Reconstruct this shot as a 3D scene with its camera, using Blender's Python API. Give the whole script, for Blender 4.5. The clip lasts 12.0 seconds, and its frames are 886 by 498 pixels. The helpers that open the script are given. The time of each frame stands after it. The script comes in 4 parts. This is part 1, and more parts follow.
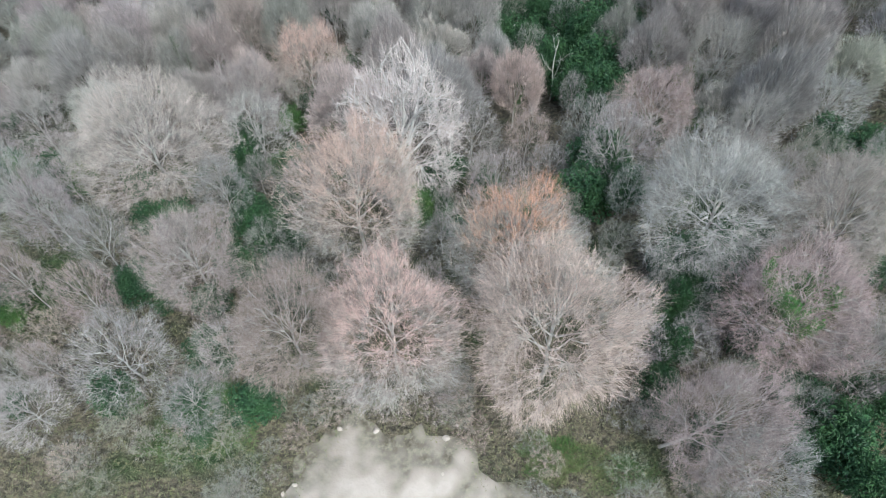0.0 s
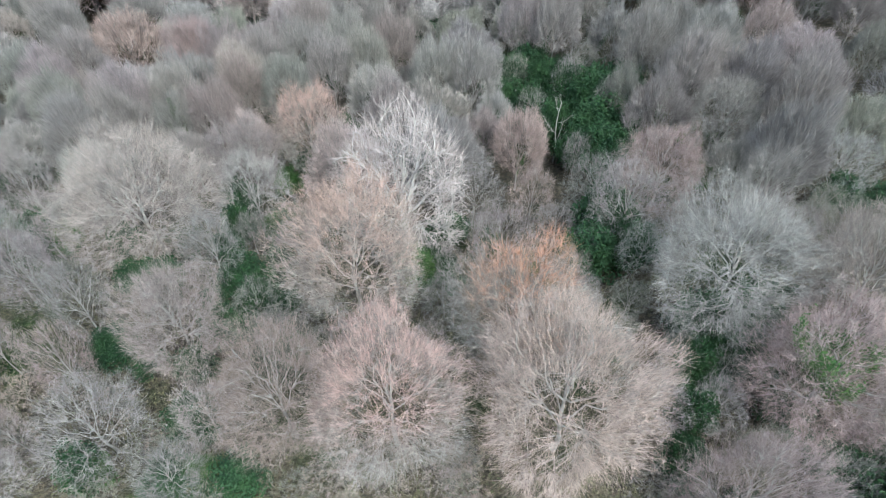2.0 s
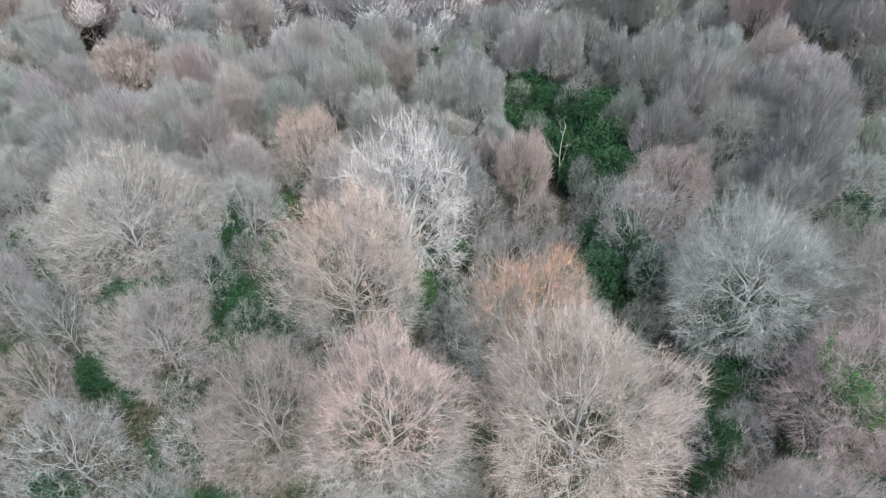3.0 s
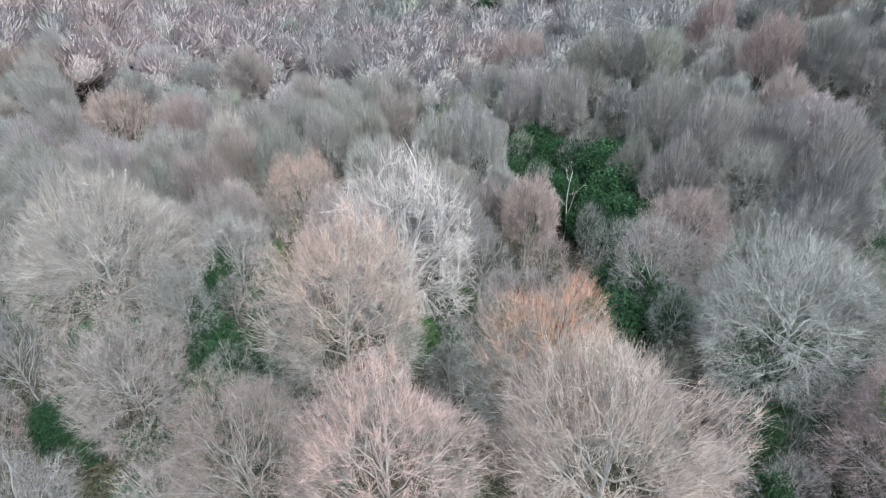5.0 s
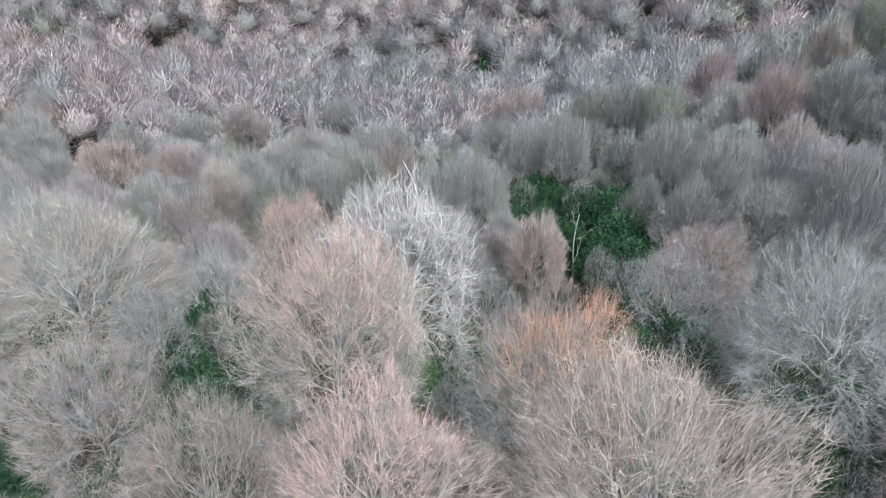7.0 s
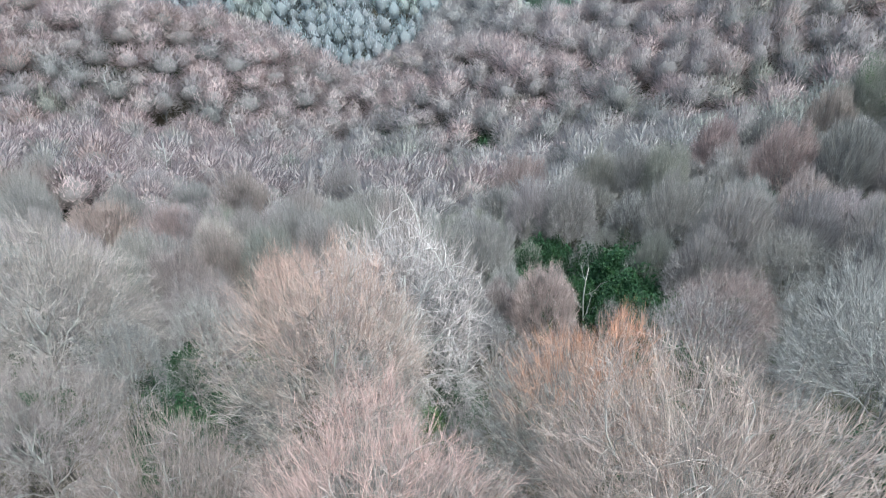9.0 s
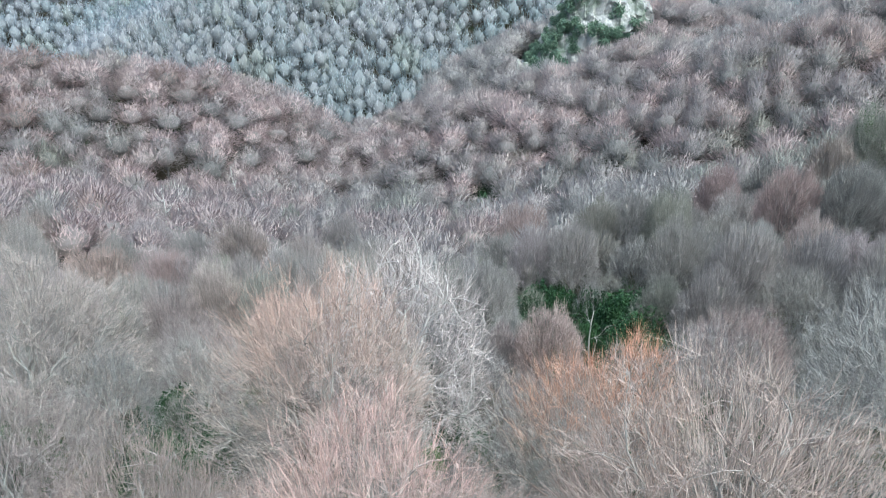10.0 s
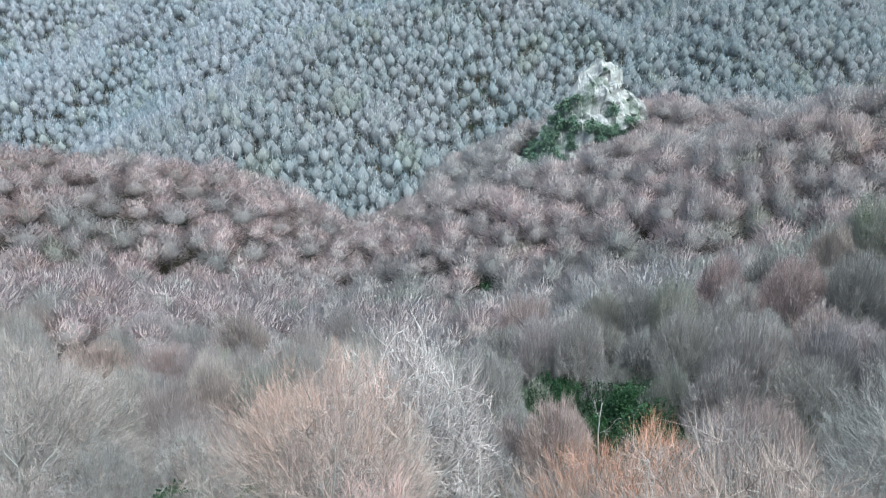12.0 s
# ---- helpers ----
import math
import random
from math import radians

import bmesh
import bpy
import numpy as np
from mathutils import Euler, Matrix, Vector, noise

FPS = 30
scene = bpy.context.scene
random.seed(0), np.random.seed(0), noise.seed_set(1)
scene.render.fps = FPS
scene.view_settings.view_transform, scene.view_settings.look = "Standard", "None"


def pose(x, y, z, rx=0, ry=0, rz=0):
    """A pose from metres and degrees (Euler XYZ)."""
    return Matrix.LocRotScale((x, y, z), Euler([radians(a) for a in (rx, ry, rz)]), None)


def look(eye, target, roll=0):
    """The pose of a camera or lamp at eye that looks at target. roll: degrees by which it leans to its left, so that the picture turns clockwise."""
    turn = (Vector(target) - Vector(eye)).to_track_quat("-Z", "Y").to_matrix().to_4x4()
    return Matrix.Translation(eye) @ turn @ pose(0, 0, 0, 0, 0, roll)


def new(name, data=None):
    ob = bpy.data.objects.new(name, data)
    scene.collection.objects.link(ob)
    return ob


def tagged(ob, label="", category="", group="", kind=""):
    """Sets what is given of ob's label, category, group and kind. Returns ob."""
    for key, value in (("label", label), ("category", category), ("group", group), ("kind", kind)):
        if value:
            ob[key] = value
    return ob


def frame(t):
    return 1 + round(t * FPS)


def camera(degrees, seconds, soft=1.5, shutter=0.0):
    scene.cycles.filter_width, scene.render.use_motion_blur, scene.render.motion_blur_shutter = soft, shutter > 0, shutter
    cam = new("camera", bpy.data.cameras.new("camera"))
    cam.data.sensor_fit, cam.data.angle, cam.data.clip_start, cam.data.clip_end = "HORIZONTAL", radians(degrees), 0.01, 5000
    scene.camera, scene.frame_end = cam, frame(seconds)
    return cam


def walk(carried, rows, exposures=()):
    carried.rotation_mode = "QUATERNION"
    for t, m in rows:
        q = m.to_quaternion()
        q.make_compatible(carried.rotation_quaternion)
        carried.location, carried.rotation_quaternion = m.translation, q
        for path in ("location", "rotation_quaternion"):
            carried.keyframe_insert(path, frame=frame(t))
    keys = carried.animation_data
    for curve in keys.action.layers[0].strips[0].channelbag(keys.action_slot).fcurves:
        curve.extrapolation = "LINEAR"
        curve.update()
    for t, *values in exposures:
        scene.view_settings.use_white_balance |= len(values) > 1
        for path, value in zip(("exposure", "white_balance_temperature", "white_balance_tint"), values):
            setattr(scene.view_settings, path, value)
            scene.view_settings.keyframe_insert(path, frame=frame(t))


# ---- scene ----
cam = camera(64.8, 12.0, 1.0)
METRES, EYE, TILT, LEAN, TURN = 26.0, 52.0, -60.0, 0.0, 0.0
ROWS = [
    (0.0, 0.0, 0.0, 0.0, 0.0, 0.0, -0.0),
    (0.5, -0.0014, 0.0215, -0.0077, 0.02, 1.46, 0.02),
    (1.0, -0.0039, 0.0512, -0.0188, -0.03, 3.09, 0.03),
    (1.5, -0.0053, 0.0896, -0.0315, -0.04, 4.67, 0.03),
    (2.0, -0.0067, 0.1353, -0.0476, -0.02, 6.25, 0.08),
    (2.5, -0.0084, 0.1849, -0.0653, 0.04, 7.78, 0.14),
    (3.0, -0.0114, 0.2348, -0.0845, 0.07, 9.32, 0.19),
    (5.0, -0.0276, 0.4335, -0.1602, -0.14, 15.7, 0.16),
    (5.5, -0.0319, 0.4808, -0.1792, -0.22, 17.32, 0.16),
    (6.0, -0.0353, 0.5289, -0.1986, -0.3, 18.93, 0.18),
    (6.5, -0.0391, 0.5774, -0.2177, -0.36, 20.53, 0.2),
    (7.0, -0.0424, 0.6257, -0.2376, -0.38, 22.15, 0.23),
    (9.0, -0.0538, 0.8179, -0.3168, -0.4, 29.82, 0.31),
    (9.5, -0.0567, 0.8639, -0.3341, -0.39, 32.69, 0.34),
    (10.0, -0.0591, 0.9035, -0.3498, -0.38, 34.87, 0.38),
    (10.5, -0.06, 0.9206, -0.3565, -0.29, 36.83, 0.44),
    (11.0, -0.0618, 0.9227, -0.358, -0.25, 38.8, 0.47),
    (11.5, -0.0646, 0.9229, -0.3563, -0.18, 40.81, 0.49),
    (12.0, -0.0685, 0.9229, -0.3545, -0.15, 42.62, 0.51),
]
walk(cam, [(t, pose(0, 0, EYE, TILT, LEAN, TURN) @ pose(METRES * x, METRES * y, METRES * z, 90 + pitch, roll, yaw)) for t, x, y, z, yaw, pitch, roll in ROWS],
     [(0.0, 0.95, 5380, -4), (6.0, 0.95, 5290, -4), (12.0, 0.82, 5230, -6)])


# ---- world and light ----
world = bpy.data.worlds.new("sky")
scene.world = world
world.use_nodes = True
sky = world.node_tree.nodes.new("ShaderNodeTexSky")
sky.sky_type, sky.sun_disc = "NISHITA", False
sky.sun_elevation, sky.sun_rotation = radians(59), radians(144)
sky.air_density, sky.dust_density, sky.ozone_density = 1.0, 7.0, 1.0
background = world.node_tree.nodes["Background"]
background.inputs["Strength"].default_value = 0.13
world.node_tree.links.new(sky.outputs["Color"], background.inputs["Color"])
sun = new("sun", bpy.data.lights.new("sun", "SUN"))
sun.data.energy, sun.data.angle, sun.data.color = 2.0, radians(38), (1.0, 0.96, 0.92)
sun.matrix_world = look((30, -42, 86), (0, 0, 0))


# ---- materials ----
def material(name, rough=0.85):
    m = bpy.data.materials.new(name)
    m.use_nodes = True
    shader = m.node_tree.nodes["Principled BSDF"]
    shader.inputs["Roughness"].default_value = rough
    shader.inputs["Specular IOR Level"].default_value = 0.2
    return m, m.node_tree.nodes, m.node_tree.links, shader


def mixed(nodes, links, fac, a, b, kind="MIX"):
    """A colour mix; fac, a and b are sockets or values."""
    n = nodes.new("ShaderNodeMix")
    n.data_type, n.blend_type = "RGBA", kind
    for socket, value in ((n.inputs[0], fac), (n.inputs[6], a), (n.inputs[7], b)):
        if isinstance(value, bpy.types.NodeSocket):
            links.new(value, socket)
        elif socket == n.inputs[0]:
            socket.default_value = value
        else:
            socket.default_value = (*value, 1.0)
    return n.outputs[2]


def noisy(nodes, links, scale, detail=4.0, low=0.35, high=0.65):
    """Noise in world metres, stretched to 0..1."""
    where = nodes.new("ShaderNodeNewGeometry")
    n = nodes.new("ShaderNodeTexNoise")
    n.inputs["Scale"].default_value, n.inputs["Detail"].default_value = scale, detail
    links.new(where.outputs["Position"], n.inputs["Vector"])
    r = nodes.new("ShaderNodeMapRange")
    r.inputs[1].default_value, r.inputs[2].default_value = low, high
    links.new(n.outputs["Fac"], r.inputs[0])
    return r.outputs[0]


def value_of(nodes, name, socket):
    n = nodes.new("ShaderNodeAttribute")
    n.attribute_name = name
    return n.outputs[socket]


def scaled(nodes, links, socket, low, high):
    r = nodes.new("ShaderNodeMapRange")
    r.inputs[3].default_value, r.inputs[4].default_value = low, high
    links.new(socket, r.inputs[0])
    return r.outputs[0]


def streaks(nodes, links, colour, low, high):
    """Lighter and darker upright bunches of twigs, along the rays of a crown."""
    n = nodes.new("ShaderNodeTexNoise")
    n.inputs["Scale"].default_value, n.inputs["Detail"].default_value = 1.0, 5.0
    links.new(value_of(nodes, "ray", "Vector"), n.inputs["Vector"])
    r = nodes.new("ShaderNodeMapRange")
    r.inputs[1].default_value, r.inputs[2].default_value, r.inputs[3].default_value, r.inputs[4].default_value = 0.3, 0.7, low, high
    links.new(n.outputs["Fac"], r.inputs[0])
    return mixed(nodes, links, 1.0, colour, r.outputs[0], "MULTIPLY")


def wood_material(name, bark, lichen, twig_from, vary=0.2, lets_through=0.0, streaky=()):
    """Bark on the limbs, going over into the twigs' colour; twig_from: 'object' or an attribute's name."""
    m, nodes, links, shader = material(name, 0.9)
    islands = nodes.new("ShaderNodeNewGeometry")
    spots = noisy(nodes, links, 1.6, 6.0, 0.42, 0.62)
    wood = mixed(nodes, links, spots, bark, lichen)
    if twig_from == "object":
        info = nodes.new("ShaderNodeObjectInfo")
        twig = info.outputs["Color"]
    else:
        twig = value_of(nodes, twig_from, "Color")
    colour = mixed(nodes, links, value_of(nodes, "tip", "Fac"), wood, twig)
    shade = nodes.new("ShaderNodeHueSaturation")
    if streaky:
        colour = streaks(nodes, links, colour, *streaky)
    links.new(colour, shade.inputs["Color"])
    links.new(scaled(nodes, links, islands.outputs["Random Per Island"], 1 - vary, 1 + vary), shade.inputs["Value"])
    links.new(shade.outputs["Color"], shader.inputs["Base Color"])
    if lets_through:
        thin, both = nodes.new("ShaderNodeBsdfTranslucent"), nodes.new("ShaderNodeMixShader")
        links.new(shade.outputs["Color"], thin.inputs["Color"])
        both.inputs[0].default_value = lets_through
        links.new(shader.outputs[0], both.inputs[1])
        links.new(thin.outputs[0], both.inputs[2])
        links.new(both.outputs[0], nodes["Material Output"].inputs["Surface"])
    return m


def leaf_material(name, dark, light, yellow):
    m, nodes, links, shader = material(name, 0.5)
    islands = nodes.new("ShaderNodeNewGeometry")
    patch = noisy(nodes, links, 0.5, 3.0)
    colour = mixed(nodes, links, islands.outputs["Random Per Island"], dark, light)
    colour = mixed(nodes, links, scaled(nodes, links, patch, 0.0, 0.6), colour, yellow)
    links.new(colour, shader.inputs["Base Color"])
    return m


def ground_material():
    m, nodes, links, shader = material("leaf_litter", 0.95)
    litter = mixed(nodes, links, noisy(nodes, links, 2.2, 8.0), (0.058, 0.05, 0.036), (0.15, 0.125, 0.088))
    moss = mixed(nodes, links, noisy(nodes, links, 3.0, 6.0), (0.022, 0.040, 0.014), (0.055, 0.085, 0.030))
    colour = mixed(nodes, links, noisy(nodes, links, 0.13, 5.0, 0.50, 0.66), litter, moss)
    fine = mixed(nodes, links, noisy(nodes, links, 14.0, 4.0), (0.5, 0.5, 0.5), (1.3, 1.3, 1.3))
    links.new(mixed(nodes, links, 1.0, colour, fine, "MULTIPLY"), shader.inputs["Base Color"])
    bump = nodes.new("ShaderNodeBump")
    bump.inputs["Strength"].default_value, bump.inputs["Distance"].default_value = 0.8, 0.3
    links.new(noisy(nodes, links, 3.0, 8.0), bump.inputs["Height"])
    links.new(bump.outputs["Normal"], shader.inputs["Normal"])
    return m


def stone_material(name, light, dark, stain, scale):
    m, nodes, links, shader = material(name, 0.92)
    colour = mixed(nodes, links, noisy(nodes, links, scale, 8.0), dark, light)
    colour = mixed(nodes, links, noisy(nodes, links, scale * 0.35, 6.0, 0.5, 0.64), colour, stain)
    links.new(colour, shader.inputs["Base Color"])
    bump = nodes.new("ShaderNodeBump")
    bump.inputs["Strength"].default_value, bump.inputs["Distance"].default_value = 0.7, 0.25
    links.new(noisy(nodes, links, scale * 2.0, 8.0), bump.inputs["Height"])
    links.new(bump.outputs["Normal"], shader.inputs["Normal"])
    return m


def chalk_material():
    """Chalky gravel that thins out towards its edge, where leaf litter lies on it."""
    m, nodes, links, shader = material("chalky_gravel", 0.92)
    chalk = mixed(nodes, links, noisy(nodes, links, 1.1, 9.0, 0.2, 0.8), (0.315, 0.265, 0.228), (0.38, 0.325, 0.283))
    litter = mixed(nodes, links, noisy(nodes, links, 2.2, 8.0), (0.08, 0.068, 0.05), (0.20, 0.175, 0.135))
    add = nodes.new("ShaderNodeMath")
    add.operation = "ADD"
    links.new(value_of(nodes, "tip", "Fac"), add.inputs[0])
    links.new(scaled(nodes, links, noisy(nodes, links, 0.55, 12.0, 0.3, 0.7), -0.35, 0.35), add.inputs[1])
    cover = nodes.new("ShaderNodeMapRange")
    cover.inputs[1].default_value, cover.inputs[2].default_value = 0.42, 0.94
    links.new(add.outputs[0], cover.inputs[0])
    links.new(mixed(nodes, links, cover.outputs[0], chalk, litter), shader.inputs["Base Color"])
    bump = nodes.new("ShaderNodeBump")
    bump.inputs["Strength"].default_value, bump.inputs["Distance"].default_value = 0.3, 0.08
    links.new(noisy(nodes, links, 3.5, 8.0), bump.inputs["Height"])
    links.new(bump.outputs["Normal"], shader.inputs["Normal"])
    return m


GROUND = ground_material()
BARK = wood_material("bark_and_twigs", (0.26, 0.235, 0.21), (0.38, 0.365, 0.33), "object", 0.4)
BARK_FAR = wood_material("far_bark_and_twigs", (0.20, 0.19, 0.18), (0.28, 0.27, 0.255), "tone", 0.16, 0.5, (0.86, 1.1))
PALE_BARK = wood_material("bleached_bark", (0.40, 0.375, 0.34), (0.52, 0.50, 0.465), "object")
EVERGREEN = leaf_material("evergreen_leaves", (0.014, 0.034, 0.016), (0.038, 0.080, 0.034), (0.045, 0.088, 0.028))
# the crag's leaves, lightened towards blue-green to paint in haze
HAZY_CRAG_LEAVES = leaf_material("hazy_crag_leaves", (0.075, 0.125, 0.09), (0.14, 0.20, 0.14), (0.16, 0.21, 0.13))
IVY = leaf_material("ivy_leaves", (0.022, 0.055, 0.016), (0.068, 0.13, 0.034), (0.095, 0.15, 0.040))
BRUSHWOOD = wood_material("brushwood_bark", (0.165, 0.14, 0.11), (0.25, 0.23, 0.185), "object")
DEAD_WOOD = wood_material("dead_wood", (0.58, 0.55, 0.50), (0.70, 0.68, 0.63), "object", 0.1)
GRASS = leaf_material("grass_and_brambles", (0.07, 0.085, 0.035), (0.14, 0.14, 0.068), (0.23, 0.20, 0.12))
LUSH = leaf_material("green_grass", (0.04, 0.075, 0.022), (0.09, 0.145, 0.042), (0.155, 0.15, 0.07))
CHALK = chalk_material()
LIMESTONE = stone_material("limestone", (0.43, 0.415, 0.385), (0.26, 0.255, 0.24), (0.13, 0.15, 0.115), 0.35)
EARTH = stone_material("bare_earth", (0.46, 0.33, 0.26), (0.30, 0.21, 0.16), (0.20, 0.16, 0.11), 0.8)

TONES = {
    "pink": (0.54, 0.355, 0.30), "palepink": (0.39, 0.31, 0.285), "tan": (0.375, 0.286, 0.252), "orange": (0.55, 0.265, 0.165),
    "white": (0.55, 0.49, 0.44), "grey": (0.245, 0.23, 0.215), "mauve": (0.29, 0.25, 0.24), "red": (0.31, 0.22, 0.195),
    "olive": (0.225, 0.22, 0.175), "dark": (0.175, 0.16, 0.15), "ash": (0.29, 0.258, 0.235), "dullpink": (0.31, 0.24, 0.22),
}


# ---- meshes from arrays ----
def unit(v):
    return v / (np.linalg.norm(v, axis=-1, keepdims=True) + 1e-9)


class Shape:
    """Gathers points, faces and how far each point is towards a twig's tip."""

    def __init__(self):
        self.points, self.faces, self.tips, self.normals, self.rays, self.count = [], [], [], [], [], 0

    def add(self, points, faces, tips, normals=(0, 0, 0), rays=(0, 0, 0)):
        self.points.append(np.asarray(points, float).reshape(-1, 3))
        self.faces += [np.asarray(f) + self.count for f in faces]
        self.tips.append(np.broadcast_to(np.asarray(tips, float), len(self.points[-1])))
        self.normals.append(np.broadcast_to(np.asarray(normals, float), self.points[-1].shape))
        self.rays.append(np.broadcast_to(np.asarray(rays, float), self.points[-1].shape))
        self.count += len(self.points[-1])

    def tube(self, line, radii, sides, tip0=0.0, tip1=0.0):
        """A tapered round branch along a line, closed at its end."""
        line = np.asarray(line, float)
        n = len(line)
        along = np.gradient(line, axis=0)
        along /= np.linalg.norm(along, axis=1)[:, None] + 1e-9
        side = np.cross(along, (0.31, 0.87, 0.38))
        side /= np.linalg.norm(side, axis=1)[:, None] + 1e-9
        up = np.cross(along, side)
        a = np.arange(sides) * 2 * np.pi / sides
        ring = side[:, None] * np.cos(a)[None, :, None] + up[:, None] * np.sin(a)[None, :, None]
        pts = (line[:, None] + ring * np.asarray(radii)[:, None, None]).reshape(-1, 3)
        i, j = np.meshgrid(np.arange(n - 1), np.arange(sides), indexing="ij")
        k = (j + 1) % sides
        quads = np.stack([i * sides + j, i * sides + k, (i + 1) * sides + k, (i + 1) * sides + j], -1).reshape(-1, 4)
        self.add(pts, [quads, np.array([[(n - 1) * sides + q for q in range(sides)]])], np.repeat(np.linspace(tip0, tip1, n), sides))

    def spikes(self, base, way, width, tip0, tip1):
        """Thin three-sided twigs from base to base + way."""
        base, way = np.asarray(base, float), np.asarray(way, float)
        n = len(base)
        unit = way / (np.linalg.norm(way, axis=1)[:, None] + 1e-9)
        side = np.cross(unit, (0.31, 0.87, 0.38))
        side /= np.linalg.norm(side, axis=1)[:, None] + 1e-9
        up = np.cross(unit, side)
        w = np.broadcast_to(np.asarray(width, float), n)[:, None] * 0.5
        pts = np.stack([base + side * w, base + (up * 0.87 - side * 0.5) * w, base - (up * 0.87 + side * 0.5) * w, base + way], 1)
        o = np.arange(n)[:, None] * 4
        tris = np.concatenate([o + [0, 1, 3], o + [1, 2, 3], o + [2, 0, 3]])
        self.add(pts.reshape(-1, 3), [tris], np.tile([tip0, tip0, tip0, tip1], n))

    def blades(self, base, way, width, tip0, tip1, rng, facing, loose=0.35):
        """Very fine twigs, each one slender triangle that mostly faces outwards."""
        base, way = np.asarray(base, float), np.asarray(way, float)
        n = len(base)
        side = np.cross(way, facing + rng.normal(size=(n, 3)) * loose)
        side *= np.broadcast_to(np.asarray(width, float), n)[:, None] * 0.5 / (np.linalg.norm(side, axis=1)[:, None] + 1e-9)
        o = np.arange(n)[:, None] * 3
        self.add(np.stack([base - side, base + side, base + way], 1).reshape(-1, 3), [o + [0, 1, 2]], np.tile([tip0, tip0, tip1], n))

    def leaves(self, centre, size, rng):
        """Small folded leaves, turned at random, mostly face up."""
        n = len(centre)
        a = rng.normal(size=(n, 3)) * (1, 1, 0.45)
        a /= np.linalg.norm(a, axis=1)[:, None]
        b = np.cross(a, rng.normal(size=(n, 3)) * 0.5 + (0, 0, 1))
        b /= np.linalg.norm(b, axis=1)[:, None] + 1e-9
        c = np.cross(a, b)
        s = size * rng.uniform(0.6, 1.4, (n, 1))
        pts = np.stack([centre - a * s, centre + b * s * 0.45 + c * s * 0.18, centre + a * s, centre - b * s * 0.45 + c * s * 0.18], 1)
        o = np.arange(n)[:, None] * 4
        self.add(pts.reshape(-1, 3), [np.concatenate([o + [0, 1, 2], o + [0, 2, 3]])], 1.0)

    def arrays(self):
        return np.concatenate(self.points), self.faces, np.concatenate(self.tips), np.concatenate(self.normals), np.concatenate(self.rays)

    def mesh(self, name, mat, smooth=False, tone=None):
        pts, faces, tips, normals, rays = self.arrays()
        return mesh_of(name, pts, faces, tips, mat, smooth, tone, normals if normals.any() else None, rays if rays.any() else None)


def mesh_of(name, pts, faces, tips, mat, smooth=False, tone=None, normals=None, rays=None):
    me = bpy.data.meshes.new(name)
    sizes = np.concatenate([np.full(len(f), f.shape[1]) for f in faces])
    flat = np.concatenate([f.ravel() for f in faces]).astype(np.int32)
    me.vertices.add(len(pts))
    me.vertices.foreach_set("co", np.ascontiguousarray(pts, np.float32).ravel())
    me.loops.add(len(flat))
    me.loops.foreach_set("vertex_index", flat)
    me.polygons.add(len(sizes))
    me.polygons.foreach_set("loop_start", np.concatenate([[0], np.cumsum(sizes)[:-1]]).astype(np.int32))
    me.polygons.foreach_set("use_smooth", np.full(len(sizes), smooth or normals is not None))
    me.update(calc_edges=True)
    me.attributes.new("tip", "FLOAT", "POINT").data.foreach_set("value", np.ascontiguousarray(tips, np.float32))
    if tone is not None:
        rgba = np.concatenate([tone, np.ones((len(tone), 1))], 1)
        me.attributes.new("tone", "FLOAT_COLOR", "POINT").data.foreach_set("color", np.ascontiguousarray(rgba, np.float32).ravel())
    if rays is not None:
        me.attributes.new("ray", "FLOAT_VECTOR", "POINT").data.foreach_set("vector", np.ascontiguousarray(rays, np.float32).ravel())
    if normals is not None:
        me.normals_split_custom_set_from_vertices(np.ascontiguousarray(normals, np.float32))
    me.materials.append(mat)
    return me


def part(name, me, parent, label=""):
    ob = new(name, me)
    ob.parent = parent
    return tagged(ob, label)


# ---- the lie of the land ----
def crest(x, y, knots, fall):
    """A ridge: the height of its crest line beside (x, y), less the fall to the side."""
    best = np.full(np.shape(x), -1e9)
    for (ax, ay, az), (bx, by, bz) in zip(knots[:-1], knots[1:]):
        dx, dy = bx - ax, by - ay
        s = np.clip(((x - ax) * dx + (y - ay) * dy) / (dx * dx + dy * dy), 0.0, 1.0)
        d = np.hypot(x - ax - s * dx, y - ay - s * dy)
        best = np.maximum(best, az + s * (bz - az) - fall * (np.sqrt(d * d + 64.0) - 8.0))
    return best


def ease(v, a, b):
    s = np.clip((v - a) / (b - a), 0.0, 1.0)
    return s * s * (3.0 - 2.0 * s)


LEFT_HILL = [(-300, 130, 18), (-122, 198, -15), (-98, 212, -19), (-76, 220, -24), (-54, 236, -36), (-36, 250, -48)]
RIGHT_SPUR = [(300, 90, 60), (140, 150, 14), (105, 173, 3), (88, 183, -5), (59, 205, -13), (36, 210, -22), (-8, 224, -36), (-30, 230, -44)]
ROCK_SPUR = [(300, 170, 40), (170, 205, 10), (105, 222, -6), (75, 242, -6), (54, 252, -8), (25, 246, -28), (8, 252, -48)]
FAR_SPUR = [(-156, 284, -35), (-106, 317, -22), (-52, 350, 16), (20, 420, 51)]
FAR_SPUR_EAST = [(70, 300, -20), (130, 340, 18), (170, 400, 48), (200, 460, 80)]


